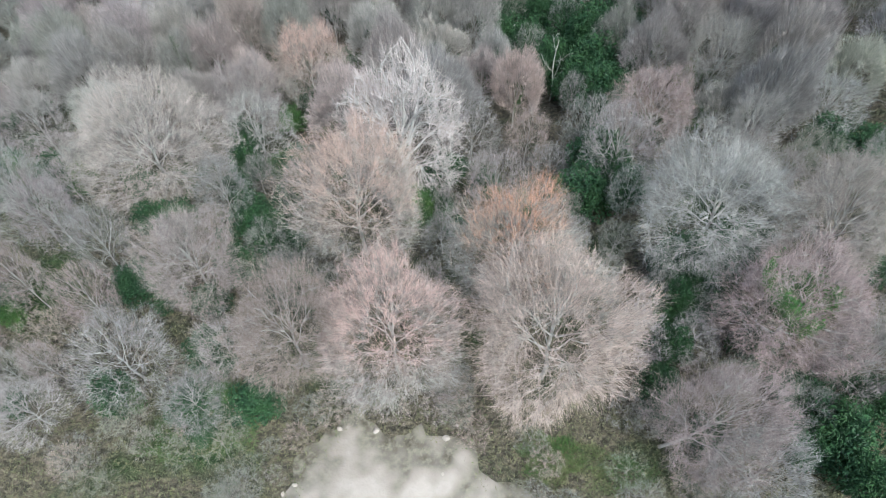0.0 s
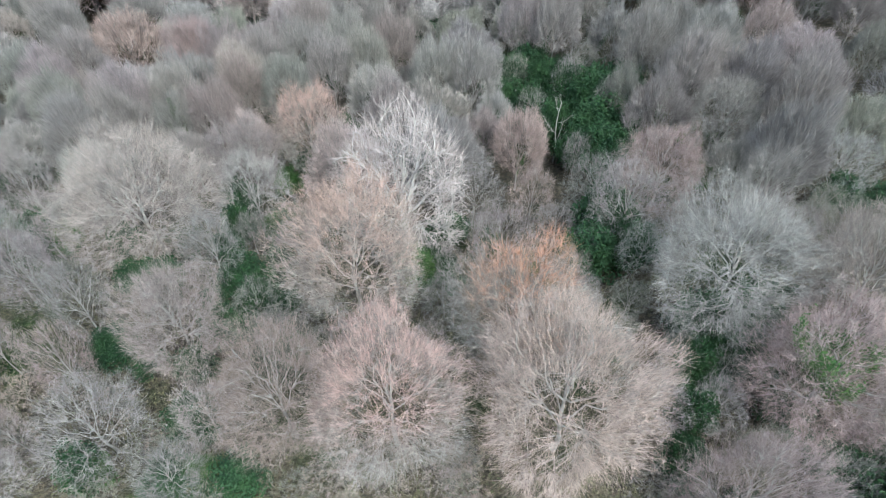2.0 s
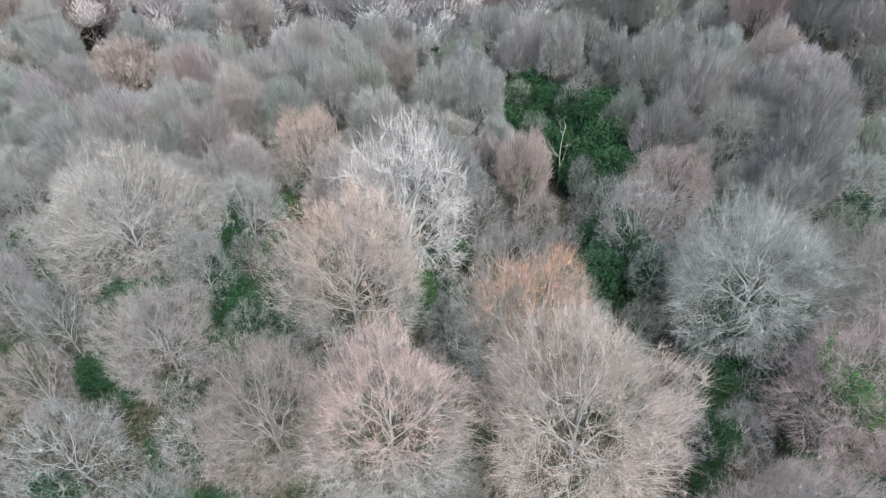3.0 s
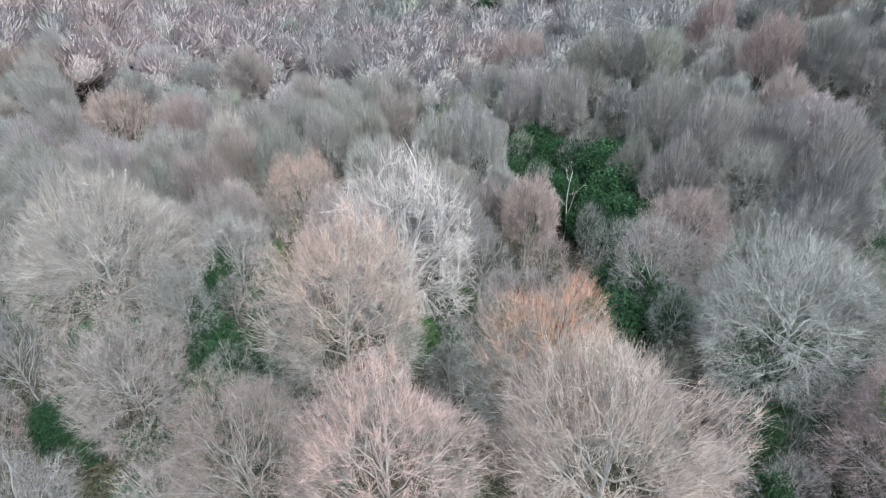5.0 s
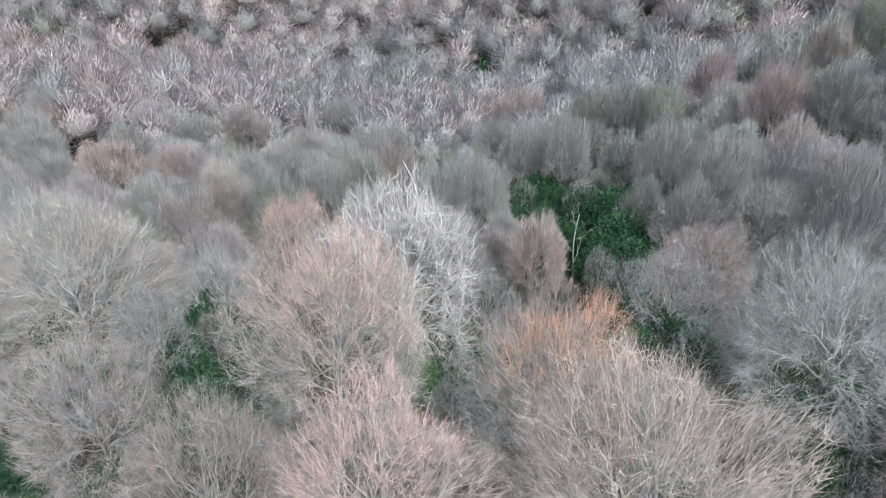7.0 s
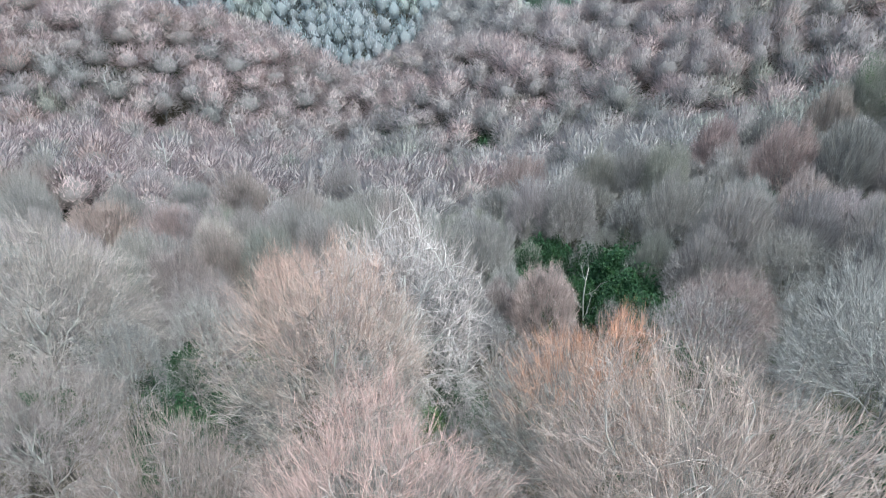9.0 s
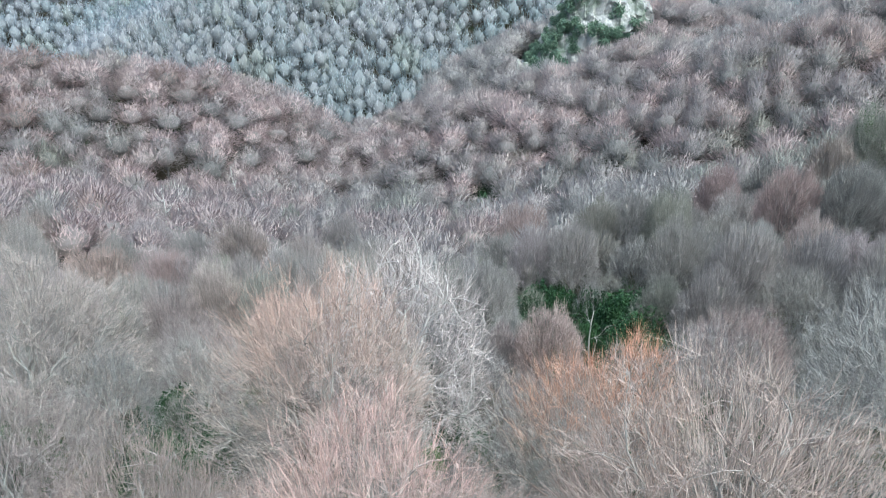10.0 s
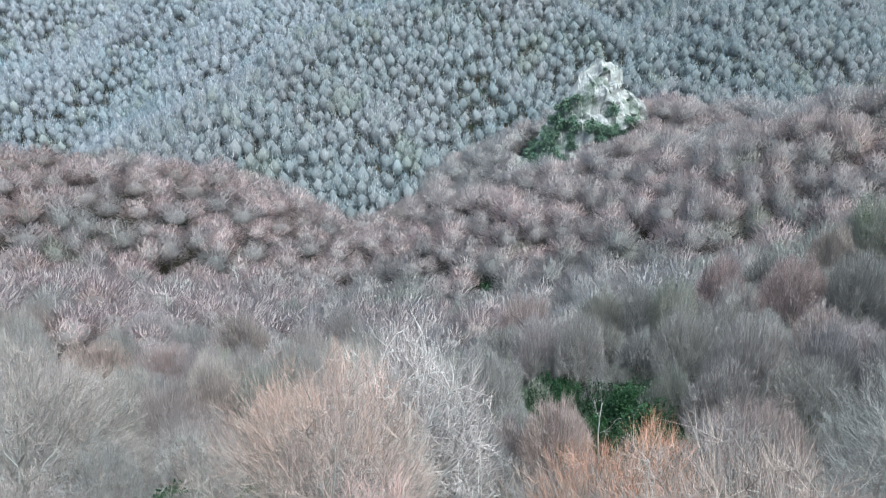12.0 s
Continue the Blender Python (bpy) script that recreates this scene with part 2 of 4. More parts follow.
def slopes(x, y):
    """The hillsides on this side of the valley and those across it."""
    x, y = np.asarray(x, float), np.asarray(y, float)
    home = np.interp(y, [-400, -60, 0, 10, 24, 34, 46, 64, 93, 124, 150, 180, 260, 400],
                     [-60, 1, 2, 1.5, 0.4, -4.5, -12, -19, -27, -34.5, -43, -50, -72, -110])
    home = home + 0.26 * np.clip(x - 5, 0, 140) * ease(y, 30, 80) * (1 - 0.6 * ease(y, 110, 200))
    home = home + 0.13 * np.clip(-x - 25, 0, 150) * ease(y, 70, 120)
    home = home + 4.0 * ease(np.abs(x), 8, 22) * ease(y, 22, 34) * (1 - ease(y, 38, 56))
    far = -42 + 0.43 * (y - 285) + 7 * np.sin(x / 23 + y / 60) + 4 * np.sin(x / 12 - y / 45 + 1)
    far = np.minimum(far, 150 + 0.05 * (y - 700) + 30 * np.sin(x / 160))
    near = [home, crest(x, y, LEFT_HILL, 0.50), crest(x, y, RIGHT_SPUR, 0.50), crest(x, y, ROCK_SPUR, 0.50)]
    uneven = 2.5 * np.sin(x / 15 + y / 41) * np.sin(y / 23 - x / 37) + 1.2 * np.sin(x / 7 + y / 9)
    across = [far, crest(x, y, FAR_SPUR, 0.5) + uneven, crest(x, y, FAR_SPUR_EAST, 0.5) + uneven]
    return near, across


def beyond(x, y):
    """Whether a place lies on the mountain across the valley."""
    near, across = slopes(x, y)
    return np.max(across, axis=0) > np.max(near, axis=0)


def height(x, y):
    """The ground's height over the plan."""
    x, y = np.asarray(x, float), np.asarray(y, float)
    layers = sum(slopes(x, y), [])
    top = np.max(layers, axis=0)
    z = top + 1.6 * np.log(sum(np.exp((h - top) / 1.6) for h in layers))
    z = z + 0.5 * np.sin(x / 5.3 + 1.3 * np.sin(y / 7.1)) * np.sin(y / 6.1) + 0.25 * np.sin(x / 2.1 + y / 1.7)
    return z - 0.6


# ---- ground ----
def graded(fine0, fine1, step, low, high, growth):
    """Even steps inside the near stretch, growing ones outside it."""
    mid = list(np.arange(fine0, fine1 + 1e-6, step))
    s, right = step, [mid[-1]]
    while right[-1] < high:
        s = min(s * growth, 60)
        right.append(right[-1] + s)
    s, left = step, [mid[0]]
    while left[-1] > low:
        s = min(s * growth, 60)
        left.append(left[-1] - s)
    return np.array(left[:0:-1] + mid + right[1:])


def build_ground():
    xs, ys = graded(-60, 60, 1.25, -2000, 2000, 1.05), graded(-5, 90, 1.25, -1500, 2500, 1.045)
    gx, gy = np.meshgrid(xs, ys)
    pts = np.stack([gx, gy, height(gx, gy)], -1).reshape(-1, 3)
    w, n = len(xs), len(ys)
    i, j = np.meshgrid(np.arange(n - 1), np.arange(w - 1), indexing="ij")
    a = i * w + j
    quads = np.stack([a, a + 1, a + w + 1, a + w], -1).reshape(-1, 4)
    ob = new("ground", mesh_of("ground", pts, [quads], np.zeros(len(pts)), GROUND, True))
    tagged(ob, "wooded hillsides with brown leaf litter and mossy green patches", "ground", kind="structure")


build_ground()


# ---- bare trees ----
def bent(a, b, c, n):
    """Points along a smooth bend from a past b to c."""
    s = np.linspace(0, 1, n)[:, None]
    return (1 - s) ** 2 * np.asarray(a) + 2 * s * (1 - s) * np.asarray(b) + s * s * np.asarray(c)


def tree_shapes(seed, limbs=13, boughs=240, sprays=2400, twigs=7, tall=14.0, wide=6.0, low=-42.0, width=0.0175, upright=0.3, thick=0.8, middle=0.52, topped=(), rim=4200, hair=0.0, reach_out=0.96, ragged=1.35, wild=0.55):
    """The trunk, the limbs (each with its boughs) and the twigs of a bare tree with a full round crown."""
    rng = np.random.default_rng(seed)
    trunk, crown, arms = Shape(), Shape(), []
    lean = rng.normal(size=2) * 0.3
    fork, top = tall * rng.uniform(0.18, 0.26), tall * 0.74
    zs = np.linspace(-0.8, top, 9)
    stem = np.stack([lean[0] * (zs / top) ** 2 + 0.12 * np.sin(zs * 0.9 + seed), lean[1] * (zs / top) ** 2 + 0.12 * np.cos(zs * 0.7 + seed), zs], 1)
    trunk.tube(stem, thick * np.interp(zs, [-0.8, 0.2, fork, top], [0.36, 0.23, 0.16, 0.03]), 7)
    centre = np.array([lean[0] * 0.5, lean[1] * 0.5, tall * middle])
    lump = rng.uniform(0, 6.28, 6)

    def around(n, lowest):
        """Even directions over the dome, from the lowest degrees up."""
        z = rng.uniform(math.sin(radians(lowest)), 1.0, n)
        a = rng.uniform(0, 2 * np.pi, n)
        r = np.sqrt(1 - z * z)
        return np.stack([r * np.cos(a), r * np.sin(a), z], 1)

    def shell(way, share):
        """A point at a share of the way from the crown's middle to its uneven outline."""
        az, el = np.arctan2(way[..., 1], way[..., 0]), way[..., 2]
        uneven = 1 + ragged * (0.08 * np.sin(3 * az + lump[0]) + 0.06 * np.sin(5 * az + 3 * el + lump[1]) + 0.05 * np.sin(8 * el + 2 * az + lump[2])
                               + 0.03 * np.sin(13 * az + 5 * el + lump[3]))
        return centre + way * np.array([wide, wide, tall * (1.0 - middle)]) * (uneven * share)[..., None]

    knots, owner, slopes = [], [], []
    for k in range(limbs):
        arm = Shape()
        share = (k + 0.5) / limbs
        el = radians(low * 0.3 + (84 - low * 0.3) * share ** 1.1) + rng.normal() * 0.06
        az = k * 2.39996 + rng.normal() * 0.25
        way = np.array([math.cos(az) * math.cos(el), math.sin(az) * math.cos(el), math.sin(el)])
        z0 = fork + (top * 0.9 - fork) * share * rng.uniform(0.6, 0.95)
        start = np.array([np.interp(z0, zs, stem[:, 0]), np.interp(z0, zs, stem[:, 1]), z0])
        end = shell(way, np.array(rng.uniform(0.66, 0.76)))
        bend = start + (end - start) * 0.5 + np.array([0, 0, 0.08 * tall * (1 - share)]) + rng.normal(size=3) * 0.3
        line = bent(start, bend, end, 7)
        line[1:-1] += rng.normal(size=(5, 3)) * 0.12
        arm.tube(line, np.linspace(thick * rng.uniform(0.065, 0.10), 0.022, 7), 5 if sprays > 1000 else 4, 0.0, 0.35)
        knots.append(line[2:])
        slopes.append(unit(np.gradient(line, axis=0))[2:])
        owner += [k] * 5
        arms.append(arm)
    knots, slopes, owner = np.concatenate(knots), np.concatenate(slopes), np.array(owner)
    ends = shell(around(boughs, low), rng.uniform(0.62, reach_out, boughs))
    joints, courses = [], []
    for end in ends:
        gap = knots - end
        cost = np.linalg.norm(gap, axis=1) + 1.2 * np.clip(knots[:, 2] - end[2], 0, None)
        i = int(np.argmin(cost))
        start = knots[i]
        bend = start + slopes[i] * np.linalg.norm(end - start) * 0.45 + rng.normal(size=3) * 0.12
        line = bent(start, bend, end, 4)
        arms[owner[i]].tube(line, np.array([0.032, 0.024, 0.017, 0.010]) * thick, 4 if sprays > 1500 else 3, 0.05, 0.4)
        joints.append(line[1:])
        courses.append(unit(np.gradient(line, axis=0))[1:])
    joints, courses = np.concatenate(joints), np.concatenate(courses)
    tips = shell(around(sprays, low - 6), 0.42 + 0.51 * np.sqrt(rng.uniform(0.0, 1.0, sprays)))
    near = np.argmin(np.linalg.norm(tips[:, None] - joints[None], axis=2), axis=1)
    roots = joints[near]
    if sprays > 1000:
        crown.spikes(roots, tips - roots, width * 1.4, 0.4, 0.8)
    else:
        crown.blades(roots, tips - roots, width * 1.2, 0.4, 0.8, rng, unit(tips - centre), 0.35)
    out = unit(tips - centre)
    q = rng.uniform(0.25, 1.0, (sprays, twigs, 1))
    base = roots[:, None] + (tips - roots)[:, None] * q
    fine = unit(out[:, None] * 0.75 + unit(tips - roots)[:, None] * 0.35 + rng.normal(size=(sprays, twigs, 3)) * wild + np.array([0, 0, upright]))
    size = wide * rng.uniform(0.09, 0.25, (sprays, twigs, 1))
    crown.blades(base.reshape(-1, 3), (fine * size).reshape(-1, 3), width * np.repeat(rng.uniform(0.7, 1.2, sprays), twigs), 0.75, 1.0, rng,
                 (unit(base - centre) * 0.7 + np.array([0, 0, 0.6])).reshape(-1, 3), 0.35)
    way = around(rim, low)
    ends = shell(way, rng.uniform(0.80, 1.0, rim))
    reach = ends - np.array([0, 0, tall * 0.12])
    fan = unit(unit(reach) + rng.normal(size=(rim, 3)) * 0.11)
    stroke = fan * wide * rng.uniform(0.14, 0.36, (rim, 1))
    crown.blades(ends - stroke, stroke, hair or width, 0.7, 1.0, rng, way * 0.8 + np.array([0, 0, 0.4]), 0.35)
    if topped:
        for k, pts in enumerate(crown.points):
            crown.tips[k] = crown.tips[k] * ease(pts[:, 2], tall * topped[0], tall * topped[1])
    return trunk, arms, crown


def lobed_crown(seed, wide, tall, middle, lobes, deep=0.24):
    """The outline of a crown of rounded clumps: a function from directions to points, outward normals and rays."""
    r = np.random.default_rng(seed)
    z = np.concatenate([r.uniform(-0.25, 0.55, lobes - lobes // 3), r.uniform(0.5, 1.0, lobes // 3)])
    a = np.arange(lobes) * 2.39996 + r.normal(size=lobes) * 0.35
    heads = np.stack([np.sqrt(1 - z * z) * np.cos(a), np.sqrt(1 - z * z) * np.sin(a), z], 1)
    size, stick = r.uniform(0.34, 0.60, lobes), r.uniform(0.72, 1.0, lobes)

    def surface(way):
        close = np.clip(way @ heads.T, -1, 1)
        swell = np.max(stick * np.exp(-(np.arccos(close) / size) ** 2), axis=1)
        below = np.clip(-way[:, 2:], 0, 1)
        reach = (1.14 - deep + deep * swell)[:, None]
        return way * np.array([wide, wide, tall * (1 - middle)]) * reach * (1 - 0.35 * below) + np.array([0, 0, tall * middle])

    def outline(way):
        side = unit(np.cross(way, (0.31, 0.87, 0.38)))
        up = np.cross(way, side)
        p = surface(way)
        normal = unit(np.cross(surface(unit(way + side * 0.06)) - p, surface(unit(way + up * 0.06)) - p))
        normal *= np.sign(np.sum(normal * way, axis=1, keepdims=True))
        flat = unit(way * (1, 1, 0))
        return p, unit(normal + way * 0.35), np.concatenate([flat[:, :2] * 16.0, way[:, 2:] * 4.0 + seed], 1)

    return outline


def ball_net(detail):
    bm = bmesh.new()
    bmesh.ops.create_icosphere(bm, subdivisions=detail, radius=1.0)
    way, tris = np.array([v.co[:] for v in bm.verts]), np.array([[v.index for v in f.verts] for f in bm.faces])
    bm.free()
    return way, tris


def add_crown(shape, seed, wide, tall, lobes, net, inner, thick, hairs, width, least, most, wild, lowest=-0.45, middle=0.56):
    """A dense mass of fine twigs in rounded clumps, fanning out from the fork of the trunk; thick: the tone of an added
    inner shell, from bark, dark as painted shade, to twig.
    """
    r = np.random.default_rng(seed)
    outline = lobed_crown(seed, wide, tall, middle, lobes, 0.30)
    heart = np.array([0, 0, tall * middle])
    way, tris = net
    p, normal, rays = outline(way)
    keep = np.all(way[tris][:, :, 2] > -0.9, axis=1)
    # shell added behind the twigs, toned darker to paint the crown's inner shade
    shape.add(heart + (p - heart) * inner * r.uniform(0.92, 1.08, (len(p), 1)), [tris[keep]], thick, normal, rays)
    z, a = r.uniform(lowest, 1.0, hairs), r.uniform(0, 6.283, hairs)
    way = np.stack([np.sqrt(1 - z * z) * np.cos(a), np.sqrt(1 - z * z) * np.sin(a), z], 1)
    p, normal, rays = outline(way)
    tip = heart + (p - heart) * (inner + (1.06 - inner) * r.uniform(0, 1, (hairs, 1)) ** 0.7)
    fan = tip - np.array([0, 0, tall * 0.22])
    long = np.linalg.norm(fan, axis=1, keepdims=True)
    stroke = unit(unit(fan) + unit(p - heart) * 0.8 + r.normal(size=(hairs, 3)) * wild) * long * r.uniform(least, most, (hairs, 1))
    side = unit(np.cross(stroke, normal + r.normal(size=(hairs, 3)) * 0.4)) * width * r.uniform(0.35, 0.65, (hairs, 1))
    o = np.arange(hairs)[:, None] * 3
    base = tip - stroke
    shape.add(np.stack([base - side, base + side, tip], 1).reshape(-1, 3), [o + [0, 1, 2]], 1.0, np.repeat(normal, 3, 0), np.repeat(rays, 3, 0))


def tree_prototype(name, split, wood, **shape):
    """Meshes of one tree form: (part name, mesh) pairs. split: every limb a part of its own."""
    trunk, arms, crown = tree_shapes(**shape)
    pieces = []
    if split:
        pieces = [("trunk", trunk.mesh("trunk", wood, True))] + [("limb", a.mesh("limb", wood, True)) for a in arms]
    else:
        for a in arms:
            pts, faces, tips, _, _ = a.arrays()
            trunk.add(pts, faces, tips)
        pieces = [("trunk", trunk.mesh("trunk", wood, True))]
    pieces.append(("crown", crown.mesh("crown", wood)))
    return pieces


NEAR = [tree_prototype("near", True, BARK, seed=s) for s in (1, 2, 3)]
WHITE = [tree_prototype("white", True, PALE_BARK, seed=s, boughs=260, sprays=1300, twigs=4, rim=2200, thick=1.6, width=0.034, ragged=1.25, upright=0.15) for s in (11, 12)]
ORANGE = [tree_prototype("orange", True, BARK, seed=s, topped=(0.64, 0.93), upright=0.6) for s in (16,)]
PINK = [tree_prototype("pink", True, BARK, seed=s, topped=(0.35, 1.0)) for s in (6, 7, 8)]
SHAGGY = [tree_prototype("shaggy", True, BARK, seed=s, boughs=110, sprays=1100, twigs=3, rim=2000, width=0.030) for s in (21, 22, 23)]
MIDDLE = [tree_prototype("middle", False, BARK, seed=s, limbs=12, boughs=130, sprays=1100, twigs=6, rim=5200, hair=0.042, width=0.036, low=4.0, upright=0.4, ragged=1.3, middle=0.46) for s in (31, 32, 33, 34, 35, 36)]
SMALL = [tree_prototype("small", False, BARK, seed=s, limbs=10, boughs=80, sprays=800, twigs=6, rim=4600, hair=0.064, width=0.054, low=4.0, upright=0.4, ragged=1.3, middle=0.46) for s in (41, 42, 43, 44, 45)]
BRUSH = [tree_prototype("brush", False, BRUSHWOOD, seed=s, limbs=12, boughs=50, sprays=420, twigs=4, rim=0, width=0.036, upright=0.5, low=0.0, middle=0.3) for s in (51, 52, 53)]
rng = np.random.default_rng(5)
standing = []
WORDS = {"pink": "pinkish", "palepink": "pale pinkish", "tan": "tan-brown", "orange": "orange-tipped", "white": "bleached white",
         "grey": "grey", "mauve": "dull mauve", "red": "reddish", "olive": "olive-grey", "dark": "dark grey-brown", "ash": "ash-grey", "dullpink": "dull pinkish"}


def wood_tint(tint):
    """A tone mixed with grey and brightened 1.8 times, for the closed wood."""
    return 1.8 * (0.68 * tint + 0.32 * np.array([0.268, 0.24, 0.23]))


def tree(x, y, radius, tall, tone, forms, where="on a wooded slope", turn=None, lean=(0.0, 0.0), spread=0.1):
    """A bare tree of that crown radius and height."""
    pieces = forms[int(rng.integers(len(forms)))]
    root = new("tree")
    root.matrix_basis = pose(x, y, float(height(x, y)), *lean, rng.uniform(0, 360) if turn is None else turn) @ Matrix.Diagonal((radius / 6.0, radius / 6.0, tall / 14.0, 1))
    tint = np.array(TONES[tone])
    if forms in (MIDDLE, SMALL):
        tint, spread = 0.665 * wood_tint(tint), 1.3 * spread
        root.scale.x = root.scale.y = max(radius, 0.27 * tall) / 6.0
    tint = tint * rng.uniform(1 - spread, 1 + spread) * rng.uniform(0.96, 1.04, 3)
    for name, me in pieces:
        part(name, me, root).color = (*tint, 1.0)
    tagged(root, "bare winter tree with %s twigs %s" % (WORDS[tone], where), "tree", "bare trees of the wood")
    standing.append((x, y, radius))
    return root


def big(x, y, radius, tall, tone):
    return tree(x, y, radius, tall, tone, {"white": WHITE, "orange": ORANGE, "pink": PINK}.get(tone, NEAR), "and a broad round crown")


def mid(x, y, radius, tall, tone):
    return tree(x, y, radius, tall, tone, SHAGGY if y < 50 else MIDDLE, "among larger trees")


# ---- the trees that stand out ----
big(-3.4, 18.9, 5.4, 14.4, "pink")
big(-10.6, 19.3, 4.5, 13.2, "red")
big(7.5, 18.2, 6.4, 15.9, "tan")
big(5.5, 27.0, 5.6, 13.4, "orange")
big(-7.2, 31.6, 6.0, 16.4, "pink")
big(-4.0, 43.3, 6.6, 21.0, "white")
big(-25.5, 38.1, 6.9, 14.2, "palepink")
big(-22.7, 55.8, 4.2, 13.0, "mauve")
big(-16.5, 62.6, 4.8, 14.0, "pink")
mid(-9.0, 71.5, 4.5, 12.0, "mauve")
big(-19.4, 26.3, 4.1, 11.4, "dullpink")
mid(-26.4, 22.9, 2.3, 10.0, "dullpink")
mid(-23.0, 18.2, 4.0, 9.0, "grey")
mid(-28.5, 17.9, 1.6, 8.0, "dullpink")
big(21.8, 30.5, 6.4, 12.4, "ash")
big(22.9, 50.2, 4.8, 12.0, "dullpink")
big(31.6, 58.7, 4.4, 13.0, "ash")
ivy_tree_b = mid(25.0, 61.6, 4.0, 13.0, "grey")
ivy_tree = big(25.2, 21.0, 5.3, 13.0, "dullpink")
big(30.3, 28.0, 4.8, 14.0, "dullpink")
tree(15.8, 13.0, 4.2, 12.5, "dullpink", NEAR, "and a leaning trunk", 0.0, (0.0, 22.0))
mid(20.8, 10.2, 3.6, 10.0, "grey")
mid(5.1, 38.1, 3.2, 11.0, "mauve")
ivy_tree_c = mid(8.6, 57.1, 3.6, 13.0, "tan")
mid(9.2, 48.3, 2.7, 10.0, "tan")
mid(-18.8, 34.0, 2.6, 10.0, "grey")
mid(-32.9, 30.6, 3.4, 13.0, "grey")
mid(-44.0, 49.7, 3.6, 12.0, "mauve")
mid(-32.2, 24.5, 2.1, 11.0, "dullpink")
mid(42.0, 62.8, 4.2, 13.0, "mauve")
mid(17.0, 42.1, 4.0, 11.0, "mauve")
mid(6.4, 67.5, 3.0, 11.0, "mauve")
mid(29.0, 17.1, 2.9, 12.0, "mauve")
mid(28.4, 41.9, 2.9, 13.0, "mauve")
mid(-27.0, 27.9, 2.6, 10.0, "grey")
mid(-30.9, 29.8, 2.6, 11.0, "mauve")

ivy_tree_d = mid(-32.0, 62.5, 2.6, 13.0, "olive")
ivy_tree_e = mid(21.8, 67.0, 3.0, 11.0, "olive")
mid(43.5, 69.5, 4.8, 11.0, "mauve")
ivy_tree_f = mid(67.0, 109.0, 4.5, 17.5, "olive")
ivy_tree_g = mid(-31.0, 134.5, 2.6, 13.0, "olive")
ivy_tree_h = mid(-33.0, 93.0, 2.2, 11.5, "olive")

distant = []


def wood(x, y, radius, tone):
    """A tree of the closed wood on the slopes."""
    if y > 112:
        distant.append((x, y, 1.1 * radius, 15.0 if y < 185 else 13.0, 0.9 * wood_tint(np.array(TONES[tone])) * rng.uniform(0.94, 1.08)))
        standing.append((x, y, radius))
        return
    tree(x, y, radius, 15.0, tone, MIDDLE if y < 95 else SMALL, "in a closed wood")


wood(-61.4, 117.6, 5.2, "red")
wood(-32.8, 105.0, 5.0, "dullpink")
wood(-93.5, 154.0, 5.4, "red")
wood(-93.5, 163.4, 4.3, "olive")
wood(-82.8, 177.0, 6.3, "ash")
wood(-71.6, 177.7, 5.0, "mauve")
wood(-66.6, 184.7, 5.8, "mauve")
wood(-60.6, 178.4, 5.8, "grey")
wood(-52.8, 188.8, 6.8, "mauve")
wood(-75.0, 193.4, 7.2, "mauve")
wood(-91.2, 188.7, 5.6, "mauve")
wood(-67.4, 204.8, 8.0, "mauve")
wood(-92.1, 177.7, 4.7, "grey")
wood(-105.0, 174.4, 5.4, "red")
wood(-101.6, 166.9, 5.5, "mauve")
wood(-96.9, 175.7, 4.1, "grey")
wood(-87.8, 199.7, 5.9, "dullpink")
wood(-75.2, 208.5, 6.9, "dullpink")
wood(-93.7, 194.2, 4.6, "mauve")
wood(-59.0, 201.8, 7.3, "mauve")
wood(-48.3, 202.9, 6.0, "dullpink")
wood(-57.0, 219.3, 6.9, "dullpink")
wood(-81.8, 214.5, 7.1, "red")
wood(-69.7, 217.2, 7.2, "dullpink")
wood(-105.1, 205.0, 6.1, "red")
wood(-115.1, 203.9, 7.3, "red")
wood(-118.5, 192.9, 6.0, "red")
wood(-106.8, 192.3, 5.7, "dullpink")
wood(-43.3, 210.9, 5.6, "dullpink")
wood(-45.2, 193.7, 4.6, "mauve")
wood(-39.8, 199.2, 5.9, "mauve")
wood(-35.1, 151.7, 3.8, "mauve")
wood(-45.6, 166.4, 5.2, "mauve")
wood(-49.5, 148.5, 3.5, "dullpink")
wood(-63.7, 105.9, 3.7, "mauve")
wood(-60.7, 94.5, 3.2, "mauve")
wood(-36.5, 83.6, 2.7, "dullpink")
wood(-31.3, 81.4, 1.7, "mauve")
wood(-70.9, 156.4, 4.4, "ash")
wood(-83.7, 161.2, 5.0, "mauve")
wood(-91.4, 169.5, 4.0, "mauve")
wood(-36.2, 213.9, 7.4, "mauve")
wood(-26.1, 223.6, 4.8, "mauve")
wood(-16.1, 209.0, 5.4, "mauve")
wood(-9.6, 183.1, 6.6, "mauve")
wood(-27.0, 161.2, 3.4, "grey")
wood(-20.4, 146.6, 2.3, "olive")
wood(-11.8, 167.6, 5.9, "grey")
wood(-3.1, 162.4, 3.6, "grey")
wood(-17.4, 111.3, 3.8, "mauve")
wood(-23.7, 114.8, 2.3, "mauve")
wood(-4.8, 194.6, 5.8, "mauve")
wood(2.5, 200.6, 6.0, "mauve")
wood(10.1, 192.0, 4.5, "mauve")
wood(16.5, 178.4, 5.3, "mauve")
wood(6.4, 179.4, 4.8, "mauve")
wood(11.8, 169.3, 4.0, "grey")
wood(23.3, 175.3, 3.3, "mauve")
wood(29.5, 171.0, 4.5, "mauve")
wood(23.8, 151.7, 5.6, "grey")
wood(23.3, 122.2, 4.9, "grey")
wood(14.7, 152.7, 4.0, "ash")
